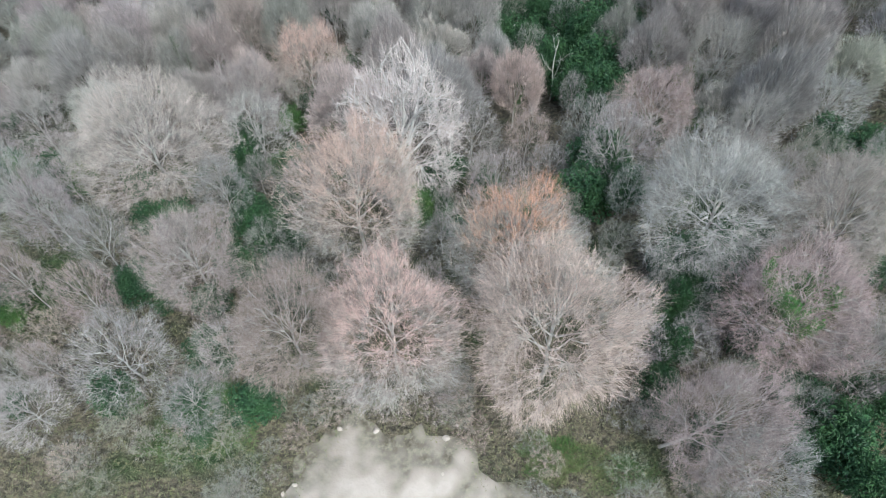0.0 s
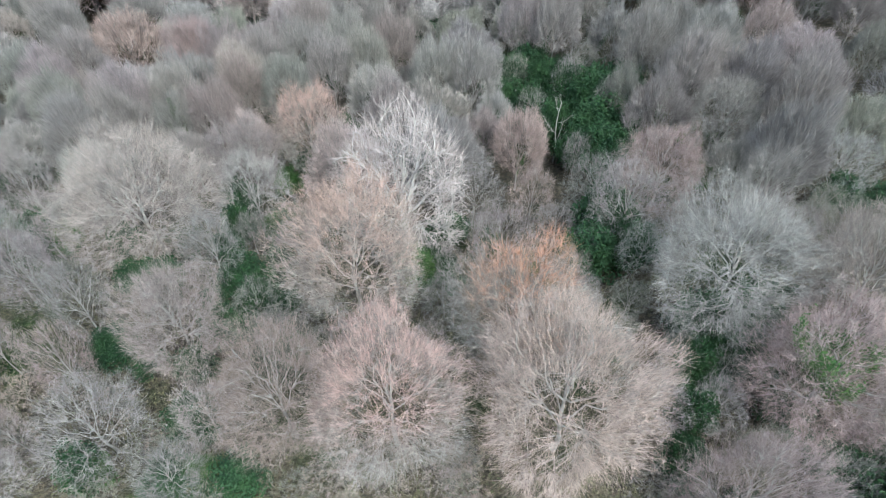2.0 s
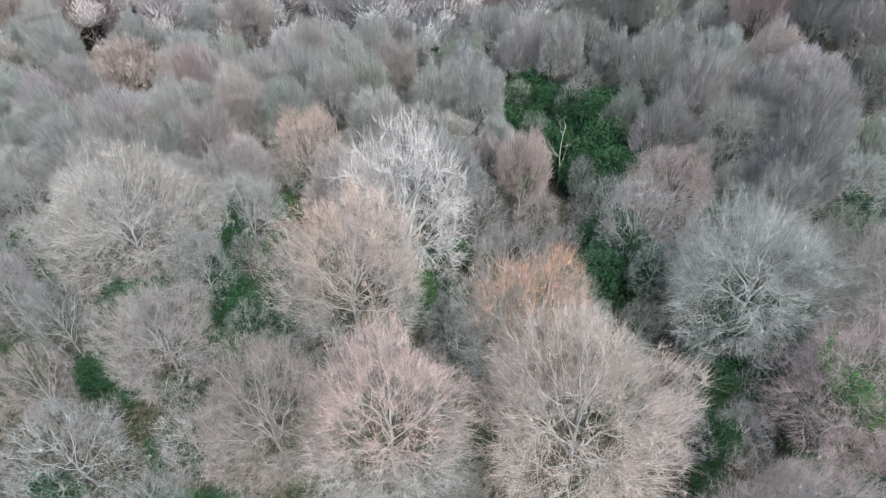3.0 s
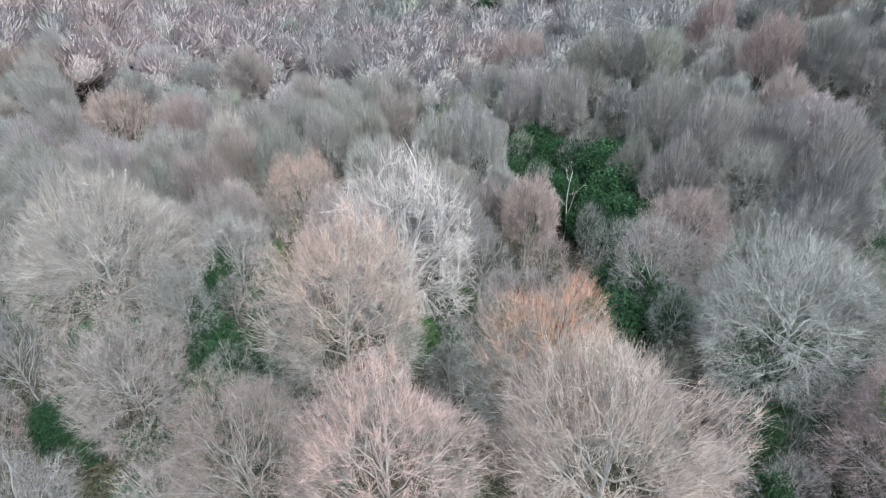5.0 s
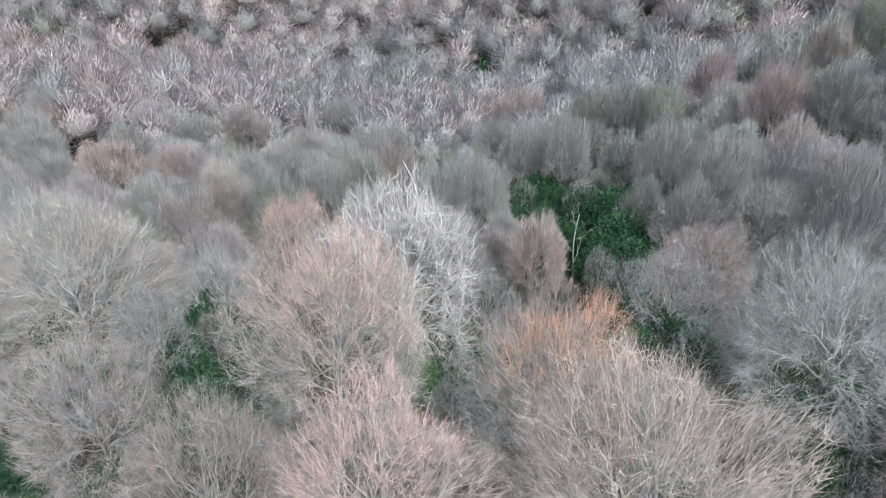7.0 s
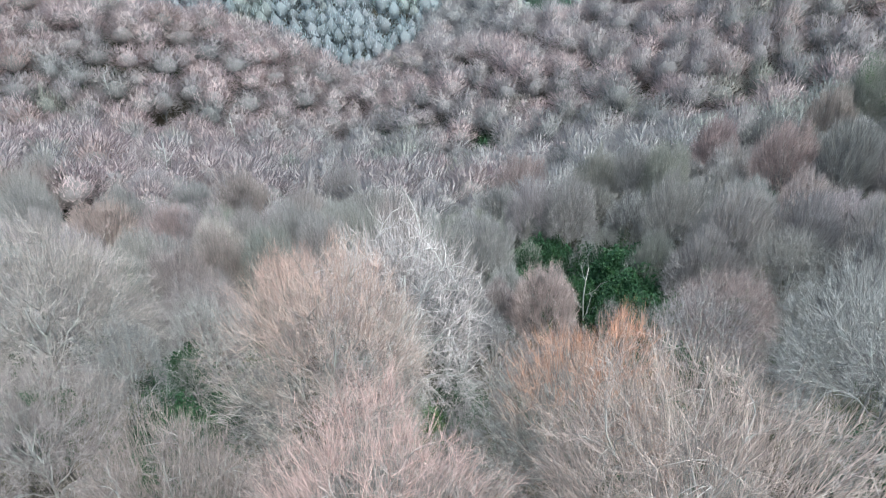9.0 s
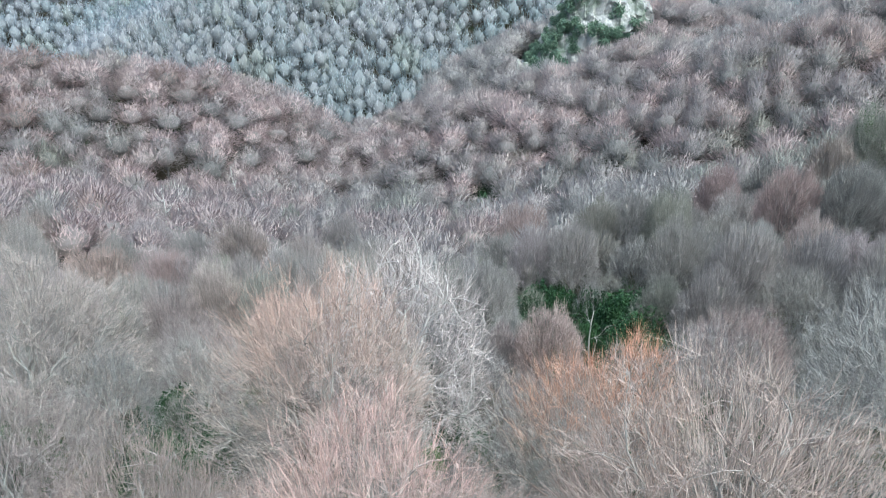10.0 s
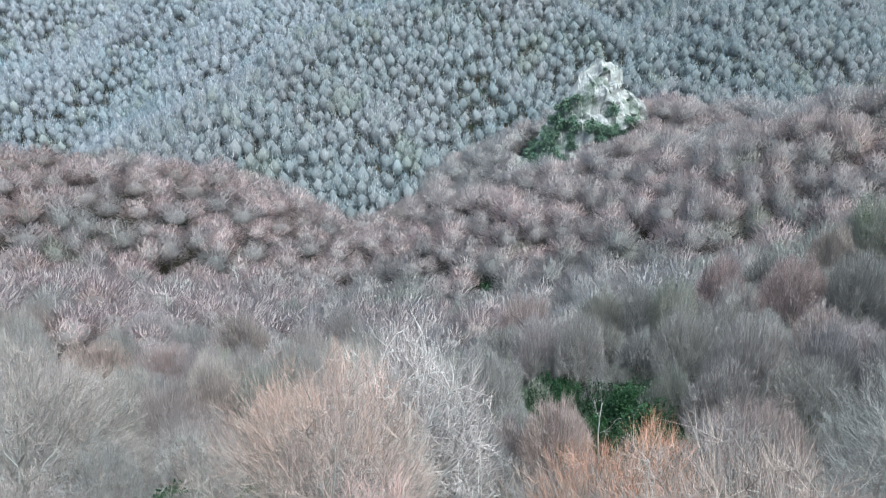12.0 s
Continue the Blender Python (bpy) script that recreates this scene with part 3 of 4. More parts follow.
wood(12.8, 110.9, 4.9, "tan")
wood(4.2, 113.8, 5.7, "palepink")
wood(11.7, 88.6, 3.8, "ash")
wood(22.7, 99.5, 3.7, "olive")
wood(28.7, 158.5, 4.2, "ash")
wood(33.1, 149.7, 4.4, "grey")
wood(2.5, 127.3, 2.6, "olive")
wood(7.4, 145.3, 3.4, "olive")
wood(35.2, 164.5, 4.4, "mauve")
wood(-19.2, 192.8, 3.6, "mauve")
wood(-39.8, 180.8, 4.0, "mauve")
wood(38.7, 153.8, 5.7, "grey")
wood(43.5, 140.4, 5.2, "grey")
wood(51.0, 141.9, 5.1, "mauve")
wood(40.0, 117.4, 4.0, "grey")
wood(42.2, 104.8, 3.5, "red")
wood(43.0, 85.6, 4.9, "red")
wood(59.4, 124.7, 5.4, "dullpink")
wood(58.5, 104.7, 3.4, "tan")
wood(49.5, 114.1, 3.5, "mauve")
wood(25.9, 74.9, 3.6, "ash")
wood(28.4, 65.0, 2.7, "ash")
wood(35.5, 64.2, 2.9, "dark")
wood(43.7, 201.1, 6.3, "mauve")
wood(53.6, 203.3, 5.7, "dullpink")
wood(62.3, 196.4, 5.5, "mauve")
wood(79.5, 222.2, 7.0, "dullpink")
wood(88.5, 219.0, 6.9, "dullpink")
wood(78.5, 176.2, 6.0, "dullpink")
wood(83.2, 167.4, 5.7, "dullpink")
wood(88.2, 162.2, 4.6, "dullpink")
wood(91.5, 157.1, 4.9, "dullpink")
wood(46.5, 191.4, 6.0, "mauve")
wood(51.9, 179.6, 4.5, "mauve")
wood(63.7, 174.9, 4.7, "mauve")
wood(70.1, 179.7, 4.2, "dullpink")
wood(72.3, 169.6, 4.2, "mauve")
wood(75.4, 157.7, 4.9, "mauve")
wood(81.2, 154.6, 5.3, "ash")
wood(87.9, 154.0, 4.8, "tan")
wood(54.9, 166.5, 3.9, "mauve")
wood(56.8, 156.9, 3.7, "mauve")
wood(65.2, 164.0, 4.4, "grey")
wood(67.6, 154.5, 4.1, "mauve")
wood(72.1, 154.2, 4.6, "dullpink")
wood(76.7, 147.1, 5.0, "mauve")
wood(79.5, 141.5, 4.4, "mauve")
wood(74.2, 137.1, 4.7, "dark")
wood(49.4, 156.7, 4.9, "mauve")
wood(45.1, 163.1, 3.3, "mauve")
wood(40.8, 172.1, 4.0, "ash")
wood(38.9, 182.3, 4.3, "mauve")
wood(54.3, 150.3, 4.0, "mauve")
wood(59.3, 146.4, 4.6, "dullpink")
wood(62.8, 139.5, 3.7, "olive")
wood(69.2, 137.0, 4.3, "grey")
wood(65.5, 148.5, 3.5, "mauve")
wood(69.7, 145.1, 3.4, "ash")
wood(27.5, 98.3, 3.8, "grey")
wood(31.0, 94.3, 2.9, "olive")
wood(26.6, 143.1, 3.8, "mauve")
wood(66.0, 110.3, 2.6, "olive")
wood(47.6, 80.0, 2.8, "dark")
wood(16.1, 85.1, 3.2, "ash")
wood(-62.5, 100.0, 3.9, "dullpink")
wood(-56.0, 87.9, 3.4, "mauve")
wood(-49.8, 78.0, 2.8, "grey")
wood(-39.6, 66.7, 2.1, "mauve")
wood(-47.0, 65.4, 2.0, "grey")
wood(-52.3, 74.0, 1.7, "mauve")
wood(-34.5, 82.0, 2.8, "red")
wood(-27.3, 74.8, 2.7, "palepink")
wood(-28.3, 64.2, 1.7, "dullpink")
wood(-26.0, 71.2, 2.2, "dullpink")
wood(-33.8, 68.4, 1.9, "ash")
wood(-38.3, 61.2, 2.3, "grey")
wood(-41.9, 58.6, 2.0, "grey")
wood(-25.0, 79.6, 2.7, "mauve")
wood(-19.5, 81.1, 3.8, "ash")
wood(-14.3, 85.3, 3.3, "ash")
wood(-20.0, 92.1, 3.6, "dullpink")
wood(-7.5, 85.3, 2.9, "dullpink")
wood(-11.5, 94.6, 3.0, "ash")
wood(-10.6, 78.2, 2.4, "olive")
wood(-6.1, 63.6, 2.2, "mauve")
wood(-1.4, 75.3, 2.3, "grey")
wood(4.0, 74.4, 2.5, "mauve")
wood(-20.4, 71.2, 2.2, "grey")
wood(-15.3, 76.6, 1.8, "grey")
wood(38.0, 56.7, 2.6, "mauve")
wood(30.1, 66.8, 2.4, "mauve")
wood(33.9, 48.4, 1.7, "dark")

tree(11.5, 70.0, 2.2, 9.0, "grey", SHAGGY, "among evergreen shrubs")
tree(16.5, 75.0, 2.4, 9.5, "mauve", SHAGGY, "among evergreen shrubs")
tree(21.0, 64.5, 2.0, 8.5, "olive", SHAGGY, "among evergreen shrubs")
tree(15.6, 58.5, 1.8, 8.0, "grey", SHAGGY, "among evergreen shrubs")
tree(10.2, 79.5, 2.2, 9.0, "olive", SHAGGY, "among evergreen shrubs")
tree(19.5, 79.0, 2.4, 9.0, "ash", SHAGGY, "among evergreen shrubs")
tree(24.5, 66.0, 2.0, 9.0, "grey", SHAGGY, "among evergreen shrubs")
# hollows among the trees, where evergreens grow
standing += [(9.8, 82.6, 2.6), (13.9, 78.2, 2.4), (18.7, 60.4, 2.4), (18.1, 69.5, 2.7), (23.1, 69.0, 2.6), (7.7, 75.9, 2.1), (13.6, 87.7, 2.4), (-20.0, 88.4, 1.9), (-51.8, 145.8, 2.8), (-22.4, 139.5, 2.4), (6.2, 156.8, 2.8), (9.4, 164.2, 3.0), (14.8, 66.5, 2.2), (-12.1, 169.6, 2.4), (-32.4, 118.0, 2.0)]
# open spots round the dead trees
standing += [(-51.0, 120.0, 3.0), (-51.5, 165.0, 3.5), (-47.5, 118.5, 2.5), (13.7, 60.5, 2.5), (-83.4, 172.0, 3.0)]


# ---- the wood that fills the slopes ----
def free(x, y, radius, share=0.78):
    return all((x - a) ** 2 + (y - b) ** 2 > (share * (radius + r)) ** 2 for a, b, r in standing)


def pick_tone(x, y):
    """Reddish and pale tones to the west, darker ones to the east and in the hollow."""
    n = noise.noise(Vector((x / 28, y / 28, 3.0))) + rng.normal() * 0.26 - 0.006 * np.clip(x, -25, 40)
    names = ["olive", "grey", "dark", "mauve", "grey", "mauve", "ash", "dullpink", "red"]
    return names[int(np.clip((n + 0.75) / 1.5 * len(names), 0, len(names) - 1))]


def fill_wood(tries, count, big_low, big_high, share):
    made = 0
    for _ in range(tries):
        y = rng.uniform(14, 108)
        x = rng.uniform(-1, 1) * (24 + 0.66 * y)
        radius = rng.uniform(big_low, big_high) if y > 46 else rng.uniform(1.6, 2.8)
        if ((x - 15) / 10) ** 2 + ((y - 68) / 13) ** 2 < 1 or (y < 46 and rng.random() < 0.6) or made >= count or (y < 20 and abs(x) < 16) or not free(x, y, radius, share):
            continue
        tall = radius * rng.uniform(1.2, 1.6) + 5.0
        if y < 46:
            tall *= 0.75
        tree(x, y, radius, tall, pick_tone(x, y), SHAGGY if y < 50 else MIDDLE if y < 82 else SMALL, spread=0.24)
        made += 1


fill_wood(1500, 70, 4.4, 5.8, 0.84)
fill_wood(12000, 110, 3.2, 4.4, 0.78)


def far_form(seed, *crown_shape, wide=3.8, tall=11.0):
    """A round-headed tree of trunk, limbs and clumps of twigs, seen from afar."""
    r = np.random.default_rng(seed)
    s = Shape()
    s.tube(np.array([[0, 0, -0.8], [0.1, 0, tall * 0.35], [0.2, 0.1, tall * 0.6]]), [0.20, 0.15, 0.05], 4, 0.0, 0.3)
    n = 6
    a = np.arange(n) * 2.4 + seed
    foot = np.tile([[0.1, 0, tall * 0.2]], (n, 1)) + np.array([0, 0, 1.0]) * r.uniform(0, tall * 0.2, (n, 1))
    out = np.stack([np.cos(a) * wide * 0.75, np.sin(a) * wide * 0.75, r.uniform(0.3, 0.45, n) * tall], 1)
    s.spikes(foot, out, 0.20, 0.0, 0.5)
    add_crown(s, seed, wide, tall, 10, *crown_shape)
    return s.arrays()


def woodland(name, label, spots, forms):
    """Many far trees in one mesh. spots: x, y, radius, height and colour."""
    pts, quads, tris, tips, tones, normals, rays, count = [], [], [], [], [], [], [], 0
    for x, y, radius, tall, tint in spots:
        p, faces, tip, bent_out, ray = forms[int(rng.integers(len(forms)))]
        a = rng.uniform(0, 6.283)
        c, s = math.cos(a), math.sin(a)
        q = p * (radius / 3.8, radius / 3.8, tall / 11.0)
        pts.append(np.stack([x + c * q[:, 0] - s * q[:, 1], y + s * q[:, 0] + c * q[:, 1], q[:, 2] + float(height(x, y))], 1))
        for f in faces:
            (quads if f.shape[1] == 4 else tris).append(f + count)
        tips.append(tip)
        rays.append(ray + (0, 0, x % 7))
        normals.append(np.stack([c * bent_out[:, 0] - s * bent_out[:, 1], s * bent_out[:, 0] + c * bent_out[:, 1], bent_out[:, 2]], 1))
        tones.append(np.broadcast_to(np.asarray(tint), (len(p), 3)))
        count += len(p)
    faces = [np.concatenate(quads), np.concatenate(tris)]
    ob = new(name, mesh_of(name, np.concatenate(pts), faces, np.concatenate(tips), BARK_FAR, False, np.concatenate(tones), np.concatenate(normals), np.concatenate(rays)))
    return tagged(ob, label, "woodland", kind="stuff")


def spots_in(tries, across, share, least, most, cell=14.0):
    """Random places and crown radii that hardly overlap, on this side of the valley or across it."""
    grid, out = {}, []
    for a, b, r in standing:
        grid.setdefault((int(a // cell), int(b // cell)), []).append((a, b, r))
    ys = rng.uniform(103, 530, tries)
    xs = rng.uniform(-1, 1, tries) * (30 + 0.70 * ys)
    keep = beyond(xs, ys) == across
    for n, (x, y) in enumerate(zip(xs[keep], ys[keep])):
        radius = rng.uniform(0.85 * most, most) if n < 0.05 * tries else rng.uniform(least, most)
        if (0 < x < 20 and -5.5 < y - 156 - 0.75 * (x - 4) < 5.5) \
                or ((x - 46) / 27) ** 2 + ((y - 241) / 20) ** 2 < 1:
            continue
        key = (int(x // cell), int(y // cell))
        close = [p for i in (-1, 0, 1) for j in (-1, 0, 1) for p in grid.get((key[0] + i, key[1] + j), [])]
        if any((x - a) ** 2 + (y - b) ** 2 < (share * (radius + r)) ** 2 for a, b, r in close):
            continue
        grid.setdefault(key, []).append((x, y, radius))
        out.append((x, y, radius))
    return out


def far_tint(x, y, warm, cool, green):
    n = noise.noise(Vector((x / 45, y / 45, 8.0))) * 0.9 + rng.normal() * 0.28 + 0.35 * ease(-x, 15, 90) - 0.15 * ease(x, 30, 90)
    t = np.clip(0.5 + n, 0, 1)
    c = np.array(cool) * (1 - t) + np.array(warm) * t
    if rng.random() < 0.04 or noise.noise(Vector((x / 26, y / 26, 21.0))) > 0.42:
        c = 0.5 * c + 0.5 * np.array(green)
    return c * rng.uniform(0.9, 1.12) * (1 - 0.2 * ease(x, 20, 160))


def grow(places, slim, *kinds):
    """Trees for the places; slim: how tall they are for their breadth."""
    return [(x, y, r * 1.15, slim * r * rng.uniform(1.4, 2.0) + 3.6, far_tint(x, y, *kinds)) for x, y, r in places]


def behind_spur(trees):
    """Paints haze onto the trees in the side valley behind the spur: paler, bluer."""
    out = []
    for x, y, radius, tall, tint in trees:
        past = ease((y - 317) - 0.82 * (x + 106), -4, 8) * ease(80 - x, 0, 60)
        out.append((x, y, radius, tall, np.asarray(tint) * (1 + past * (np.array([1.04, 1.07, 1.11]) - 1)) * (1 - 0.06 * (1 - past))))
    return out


COARSE, ROUND = ball_net(1), ball_net(2)
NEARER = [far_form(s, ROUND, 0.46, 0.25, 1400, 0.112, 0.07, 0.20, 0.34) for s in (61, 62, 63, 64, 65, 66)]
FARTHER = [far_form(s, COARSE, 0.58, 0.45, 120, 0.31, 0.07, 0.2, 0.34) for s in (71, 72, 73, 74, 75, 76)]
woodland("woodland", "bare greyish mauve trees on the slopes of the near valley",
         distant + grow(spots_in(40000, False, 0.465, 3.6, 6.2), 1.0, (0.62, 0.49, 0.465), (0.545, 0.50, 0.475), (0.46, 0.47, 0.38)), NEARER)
# the blue-grey tones have the haze of distance painted in
woodland("far_woodland", "bare trees on the opposite mountainside, tinted blue-grey for haze",
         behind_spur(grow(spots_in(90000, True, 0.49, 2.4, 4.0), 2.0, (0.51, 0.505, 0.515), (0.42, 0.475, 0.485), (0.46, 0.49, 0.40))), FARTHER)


# ---- evergreens, ivy and undergrowth ----
def shrub_meshes(seed, lumps=6, leaves=200, size=0.23):
    r = np.random.default_rng(seed)
    stems, foliage = Shape(), Shape()
    for k in range(lumps):
        a, d = k * 2.4 + seed, 0.55 * math.sqrt(k / lumps)
        mid_ = np.array([math.cos(a) * d, math.sin(a) * d, r.uniform(0.45, 0.85) - 0.3 * d])
        stems.tube(bent((0, 0, -0.1), mid_ * (0.3, 0.3, 0.6), mid_, 4), [0.05, 0.04, 0.03, 0.015], 4)
        v = unit(r.normal(size=(leaves, 3))) * (0.48, 0.48, 0.36) * r.uniform(0.55, 1.05, (leaves, 1))
        foliage.leaves(mid_ + v, size / 2.4, r)
    return [("stem", stems.mesh("stem", BARK, True)), ("foliage", foliage.mesh("foliage", EVERGREEN)),
            ("foliage", foliage.mesh("foliage", IVY)), ("foliage", foliage.mesh("foliage", HAZY_CRAG_LEAVES))]


SHRUBS = [shrub_meshes(s, 7, 420, 0.12) for s in (1, 2, 3, 4)]
FAR_SHRUBS = [shrub_meshes(s, 6, 80, 0.31) for s in (5, 6, 7)]


def shrub(x, y, radius, tall, bright=False, label="", z=None):
    forms = SHRUBS if y < 95 else FAR_SHRUBS
    stems, dark, light, dull = forms[int(rng.integers(len(forms)))]
    root = new("evergreen_shrub")
    root.matrix_basis = pose(x, y, float(height(x, y)) if z is None else z, 0, 0, rng.uniform(0, 360)) @ Matrix.Diagonal((radius, radius, tall, 1))
    part(stems[0], stems[1], root).color = (0.2, 0.17, 0.14, 1)
    # shrubs on the crag take the leaves with haze in their colour
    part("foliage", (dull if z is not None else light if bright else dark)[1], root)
    return tagged(root, label or ("bright green leafy shrub under bare trees" if bright else "dark evergreen shrub under bare trees"),
                  "shrub", "evergreen shrubs of the wood")


def ivy(root, low, high, spread, count, aside=(0.0, 0.0), seed=1):
    """Ivy leaves round a tree's trunk and inner limbs, as a part of the tree."""
    r = np.random.default_rng(seed)
    s = Shape()
    share, strand = np.sqrt(r.uniform(0, 1, count)), r.integers(0, 6, count)
    a = strand * 2.4 + seed + r.normal(size=count) * 0.24 / (0.3 + share)
    climb = (0.45 + 0.55 * r.uniform(0, 1, 6))[strand]
    z = low + (high - low) * np.clip(0.10 + 0.9 * climb * share + r.normal(size=count) * 0.08, 0, 1)
    d = 1.25 * spread * share * (0.55 + 0.45 * r.uniform(0, 1, 6))[strand]
    k = (z - low) / (high - low)
    s.leaves(np.stack([aside[0] * k + d * np.cos(a), aside[1] * k + d * np.sin(a), z], 1), 0.125, r)
    part("ivy", s.mesh("ivy", IVY), root, "bright green climbing ivy")


def snag(x, y, tall, seed, spread=1.6, thick=0.22, wood=DEAD_WOOD):
    """A dead, bleached trunk with a few broken limbs."""
    r = np.random.default_rng(seed)
    root = new("dead_tree")
    root.matrix_basis = pose(x, y, float(height(x, y)))
    trunk = Shape()
    zs = np.linspace(-0.5, tall, 8)
    line = np.stack([0.25 * np.sin(zs * 0.5 + seed), 0.2 * np.cos(zs * 0.4 + seed), zs], 1)
    trunk.tube(line, np.linspace(thick, 0.05, 8), 6)
    part("trunk", trunk.mesh("trunk", wood, True), root)
    for k in range(7):
        s = Shape()
        i = 3 + k % 5
        a = k * 2.4 + seed
        way = np.array([math.cos(a) * spread, math.sin(a) * spread, r.uniform(1.2, 2.6)]) * r.uniform(0.6, 1.1)
        limb_line = bent(line[i], line[i] + way * (0.7, 0.7, 0.3), line[i] + way, 5)
        s.tube(limb_line, np.linspace(thick * 0.32, thick * 0.14, 5), 4)
        for q in range(1, 5):
            s.spikes(limb_line[q][None].repeat(3, 0), unit(r.normal(size=(3, 3)) * 0.6 + unit(way)) * r.uniform(0.5, 1.1, (3, 1)), 0.04, 0, 0)
        part("limb", s.mesh("limb", wood, True), root)
    return tagged(root, "slender dead tree with bleached bark and broken limbs", "dead tree")



def bare_shrub(x, y, radius, tall, tone):
    """A low leafless bush of many thin stems."""
    root = tree(x, y, radius, tall, tone, BRUSH)
    root.name = "bare_shrub"
    return tagged(root, "low leafless bush with %s stems in rough grass" % WORDS[tone], "bush", "bushes at the wood's edge")


shrub(0.4, 45.4, 2.9, 4.2)
shrub(-0.5, 37.6, 2.2, 4.2)
shrub(15.8, 44.5, 4.3, 5.6)
shrub(13.5, 38.1, 3.9, 4.9)
shrub(17.2, 38.3, 3.1, 4.2)
shrub(-22.2, 50.4, 2.5, 5.6)
shrub(-19.6, 42.1, 2.1, 4.9)
shrub(-15.7, 31.9, 2.6, 4.2)
shrub(-13.3, 31.1, 2.0, 3.5)
shrub(18.1, 23.8, 1.7, 5.6)
shrub(17.2, 19.9, 1.7, 4.9)
shrub(20.8, 27.6, 2.5, 4.2)
shrub(24.3, 28.7, 3.1, 4.2)
shrub(27.6, 13.2, 3.1, 5.6)
shrub(31.0, 15.4, 2.1, 5.6)
shrub(28.1, 9.7, 2.5, 5.6)
shrub(23.8, 20.2, 2.2, 4.2)
shrub(-24.1, 16.2, 2.0, 4.9)
shrub(-18.3, 20.4, 2.3, 2.8)
shrub(-18.3, 15.8, 2.5, 2.2)
shrub(-14.1, 16.1, 2.5, 2.2)
shrub(-18.4, 24.2, 1.8, 4.2)
shrub(9.5, 77.7, 4.3, 5.6)
shrub(12.8, 69.7, 4.0, 5.6)
shrub(18.4, 63.7, 3.8, 7.0)
shrub(19.1, 59.0, 4.0, 7.0)
shrub(17.6, 73.2, 4.0, 5.6)
shrub(23.4, 72.6, 4.0, 5.6)
shrub(2.8, 69.8, 2.6, 4.2)
shrub(19.0, 13.2, 2.1, 4.2)
shrub(15.8, 16.6, 2.0, 4.2)
shrub(40.6, 47.1, 3.1, 4.2)
shrub(45.0, 46.1, 3.1, 4.2)
shrub(-51.5, 71.7, 3.6, 4.2)
shrub(-25.1, 32.2, 2.0, 3.5)
shrub(-25.4, 26.1, 2.1, 2.8)
shrub(-34.9, 24.0, 1.8, 4.2)
shrub(-17.1, 86.5, 3.4, 5.6)
shrub(-1.1, 75.5, 2.6, 4.2)
shrub(25.5, 16.9, 2.2, 4.2)
shrub(25.5, 13.0, 2.1, 4.2)
shrub(20.6, 73.1, 4.9, 7.2)
shrub(20.1, 64.8, 4.9, 7.2)
shrub(15.7, 61.0, 3.3, 6.0)
shrub(24.1, 73.5, 3.7, 7.2)
shrub(12.0, 82.5, 3.6, 7.2)
shrub(13.9, 77.0, 3.0, 7.2)
shrub(7.2, 80.5, 2.7, 4.8)
shrub(16.7, 38.8, 1.8, 4.8)
shrub(17.0, 42.2, 1.9, 4.8)
shrub(16.4, 47.4, 2.4, 6.0)
shrub(-0.8, 42.4, 2.2, 4.8)
shrub(0.3, 45.6, 2.1, 4.8)
shrub(-19.8, 91.9, 3.5, 6.0)
shrub(-17.7, 95.2, 3.1, 6.0)
shrub(-2.5, 101.5, 3.8, 6.0)
shrub(-20.4, 45.5, 1.7, 6.0)
shrub(-24.1, 52.7, 1.6, 4.8)
shrub(-15.6, 31.9, 2.4, 4.8)
shrub(-14.5, 34.9, 2.1, 4.8)
shrub(20.4, 26.9, 2.4, 3.6)
shrub(20.0, 24.3, 2.6, 3.6)
shrub(19.0, 28.5, 1.8, 3.6)
shrub(22.3, 24.0, 2.2, 3.6)
shrub(-25.4, 27.0, 2.0, 2.4)
shrub(-25.9, 26.1, 2.0, 2.4)
shrub(-19.6, 195.2, 5.5, 6.0)
shrub(12.4, 171.8, 4.9, 6.0)
shrub(6.8, 169.7, 4.1, 6.0)
shrub(-38.1, 169.5, 3.3, 4.8)
shrub(-63.5, 172.3, 4.9, 7.2)
shrub(-70.9, 164.3, 4.0, 7.2)
shrub(6.7, 67.8, 2.6, 7.0)
shrub(11.0, 71.8, 3.0, 8.0)
shrub(13.2, 65.8, 2.5, 7.0)
shrub(18.8, 69.5, 3.2, 8.0)
shrub(20.1, 63.0, 2.4, 6.0)
shrub(23.2, 64.9, 2.4, 7.0)
shrub(10.0, 79.6, 2.2, 7.0)
shrub(16.6, 74.1, 2.7, 8.0)
ivy(ivy_tree, 4.5, 13.0, 3.4, 3600, (-1.0, 0.5), 1)
ivy(ivy_tree_b, 3.0, 12.0, 0.9, 500, (0.5, 0.0), 2)
ivy(ivy_tree_c, 2.0, 10.0, 1.0, 420, (-1.0, 0.0), 3)
ivy(ivy_tree_d, 1.0, 14.0, 1.5, 1300, (0.8, 0.0), 4)
ivy(ivy_tree_e, 1.0, 13.0, 1.2, 600, (0.6, 0.0), 5)
ivy(ivy_tree_f, 3.0, 14.5, 5.0, 2600, (0.0, 0.0), 6)
ivy(ivy_tree_g, 7.0, 13.0, 2.2, 260, (0.5, 0.0), 7)
ivy(ivy_tree_h, 8.0, 13.5, 2.0, 240, (0.3, 0.0), 8)
shrub(9.8, 82.6, 3.2, 6.5, False)
shrub(13.9, 78.2, 3.0, 6.5, False)
shrub(18.7, 60.4, 3.0, 6.5, False)
shrub(18.1, 69.5, 3.4, 7.5, False)
shrub(23.1, 69.0, 3.2, 6.5, False)
shrub(7.7, 75.9, 2.6, 6.5, False)
shrub(13.6, 87.7, 3.0, 6.5, False)
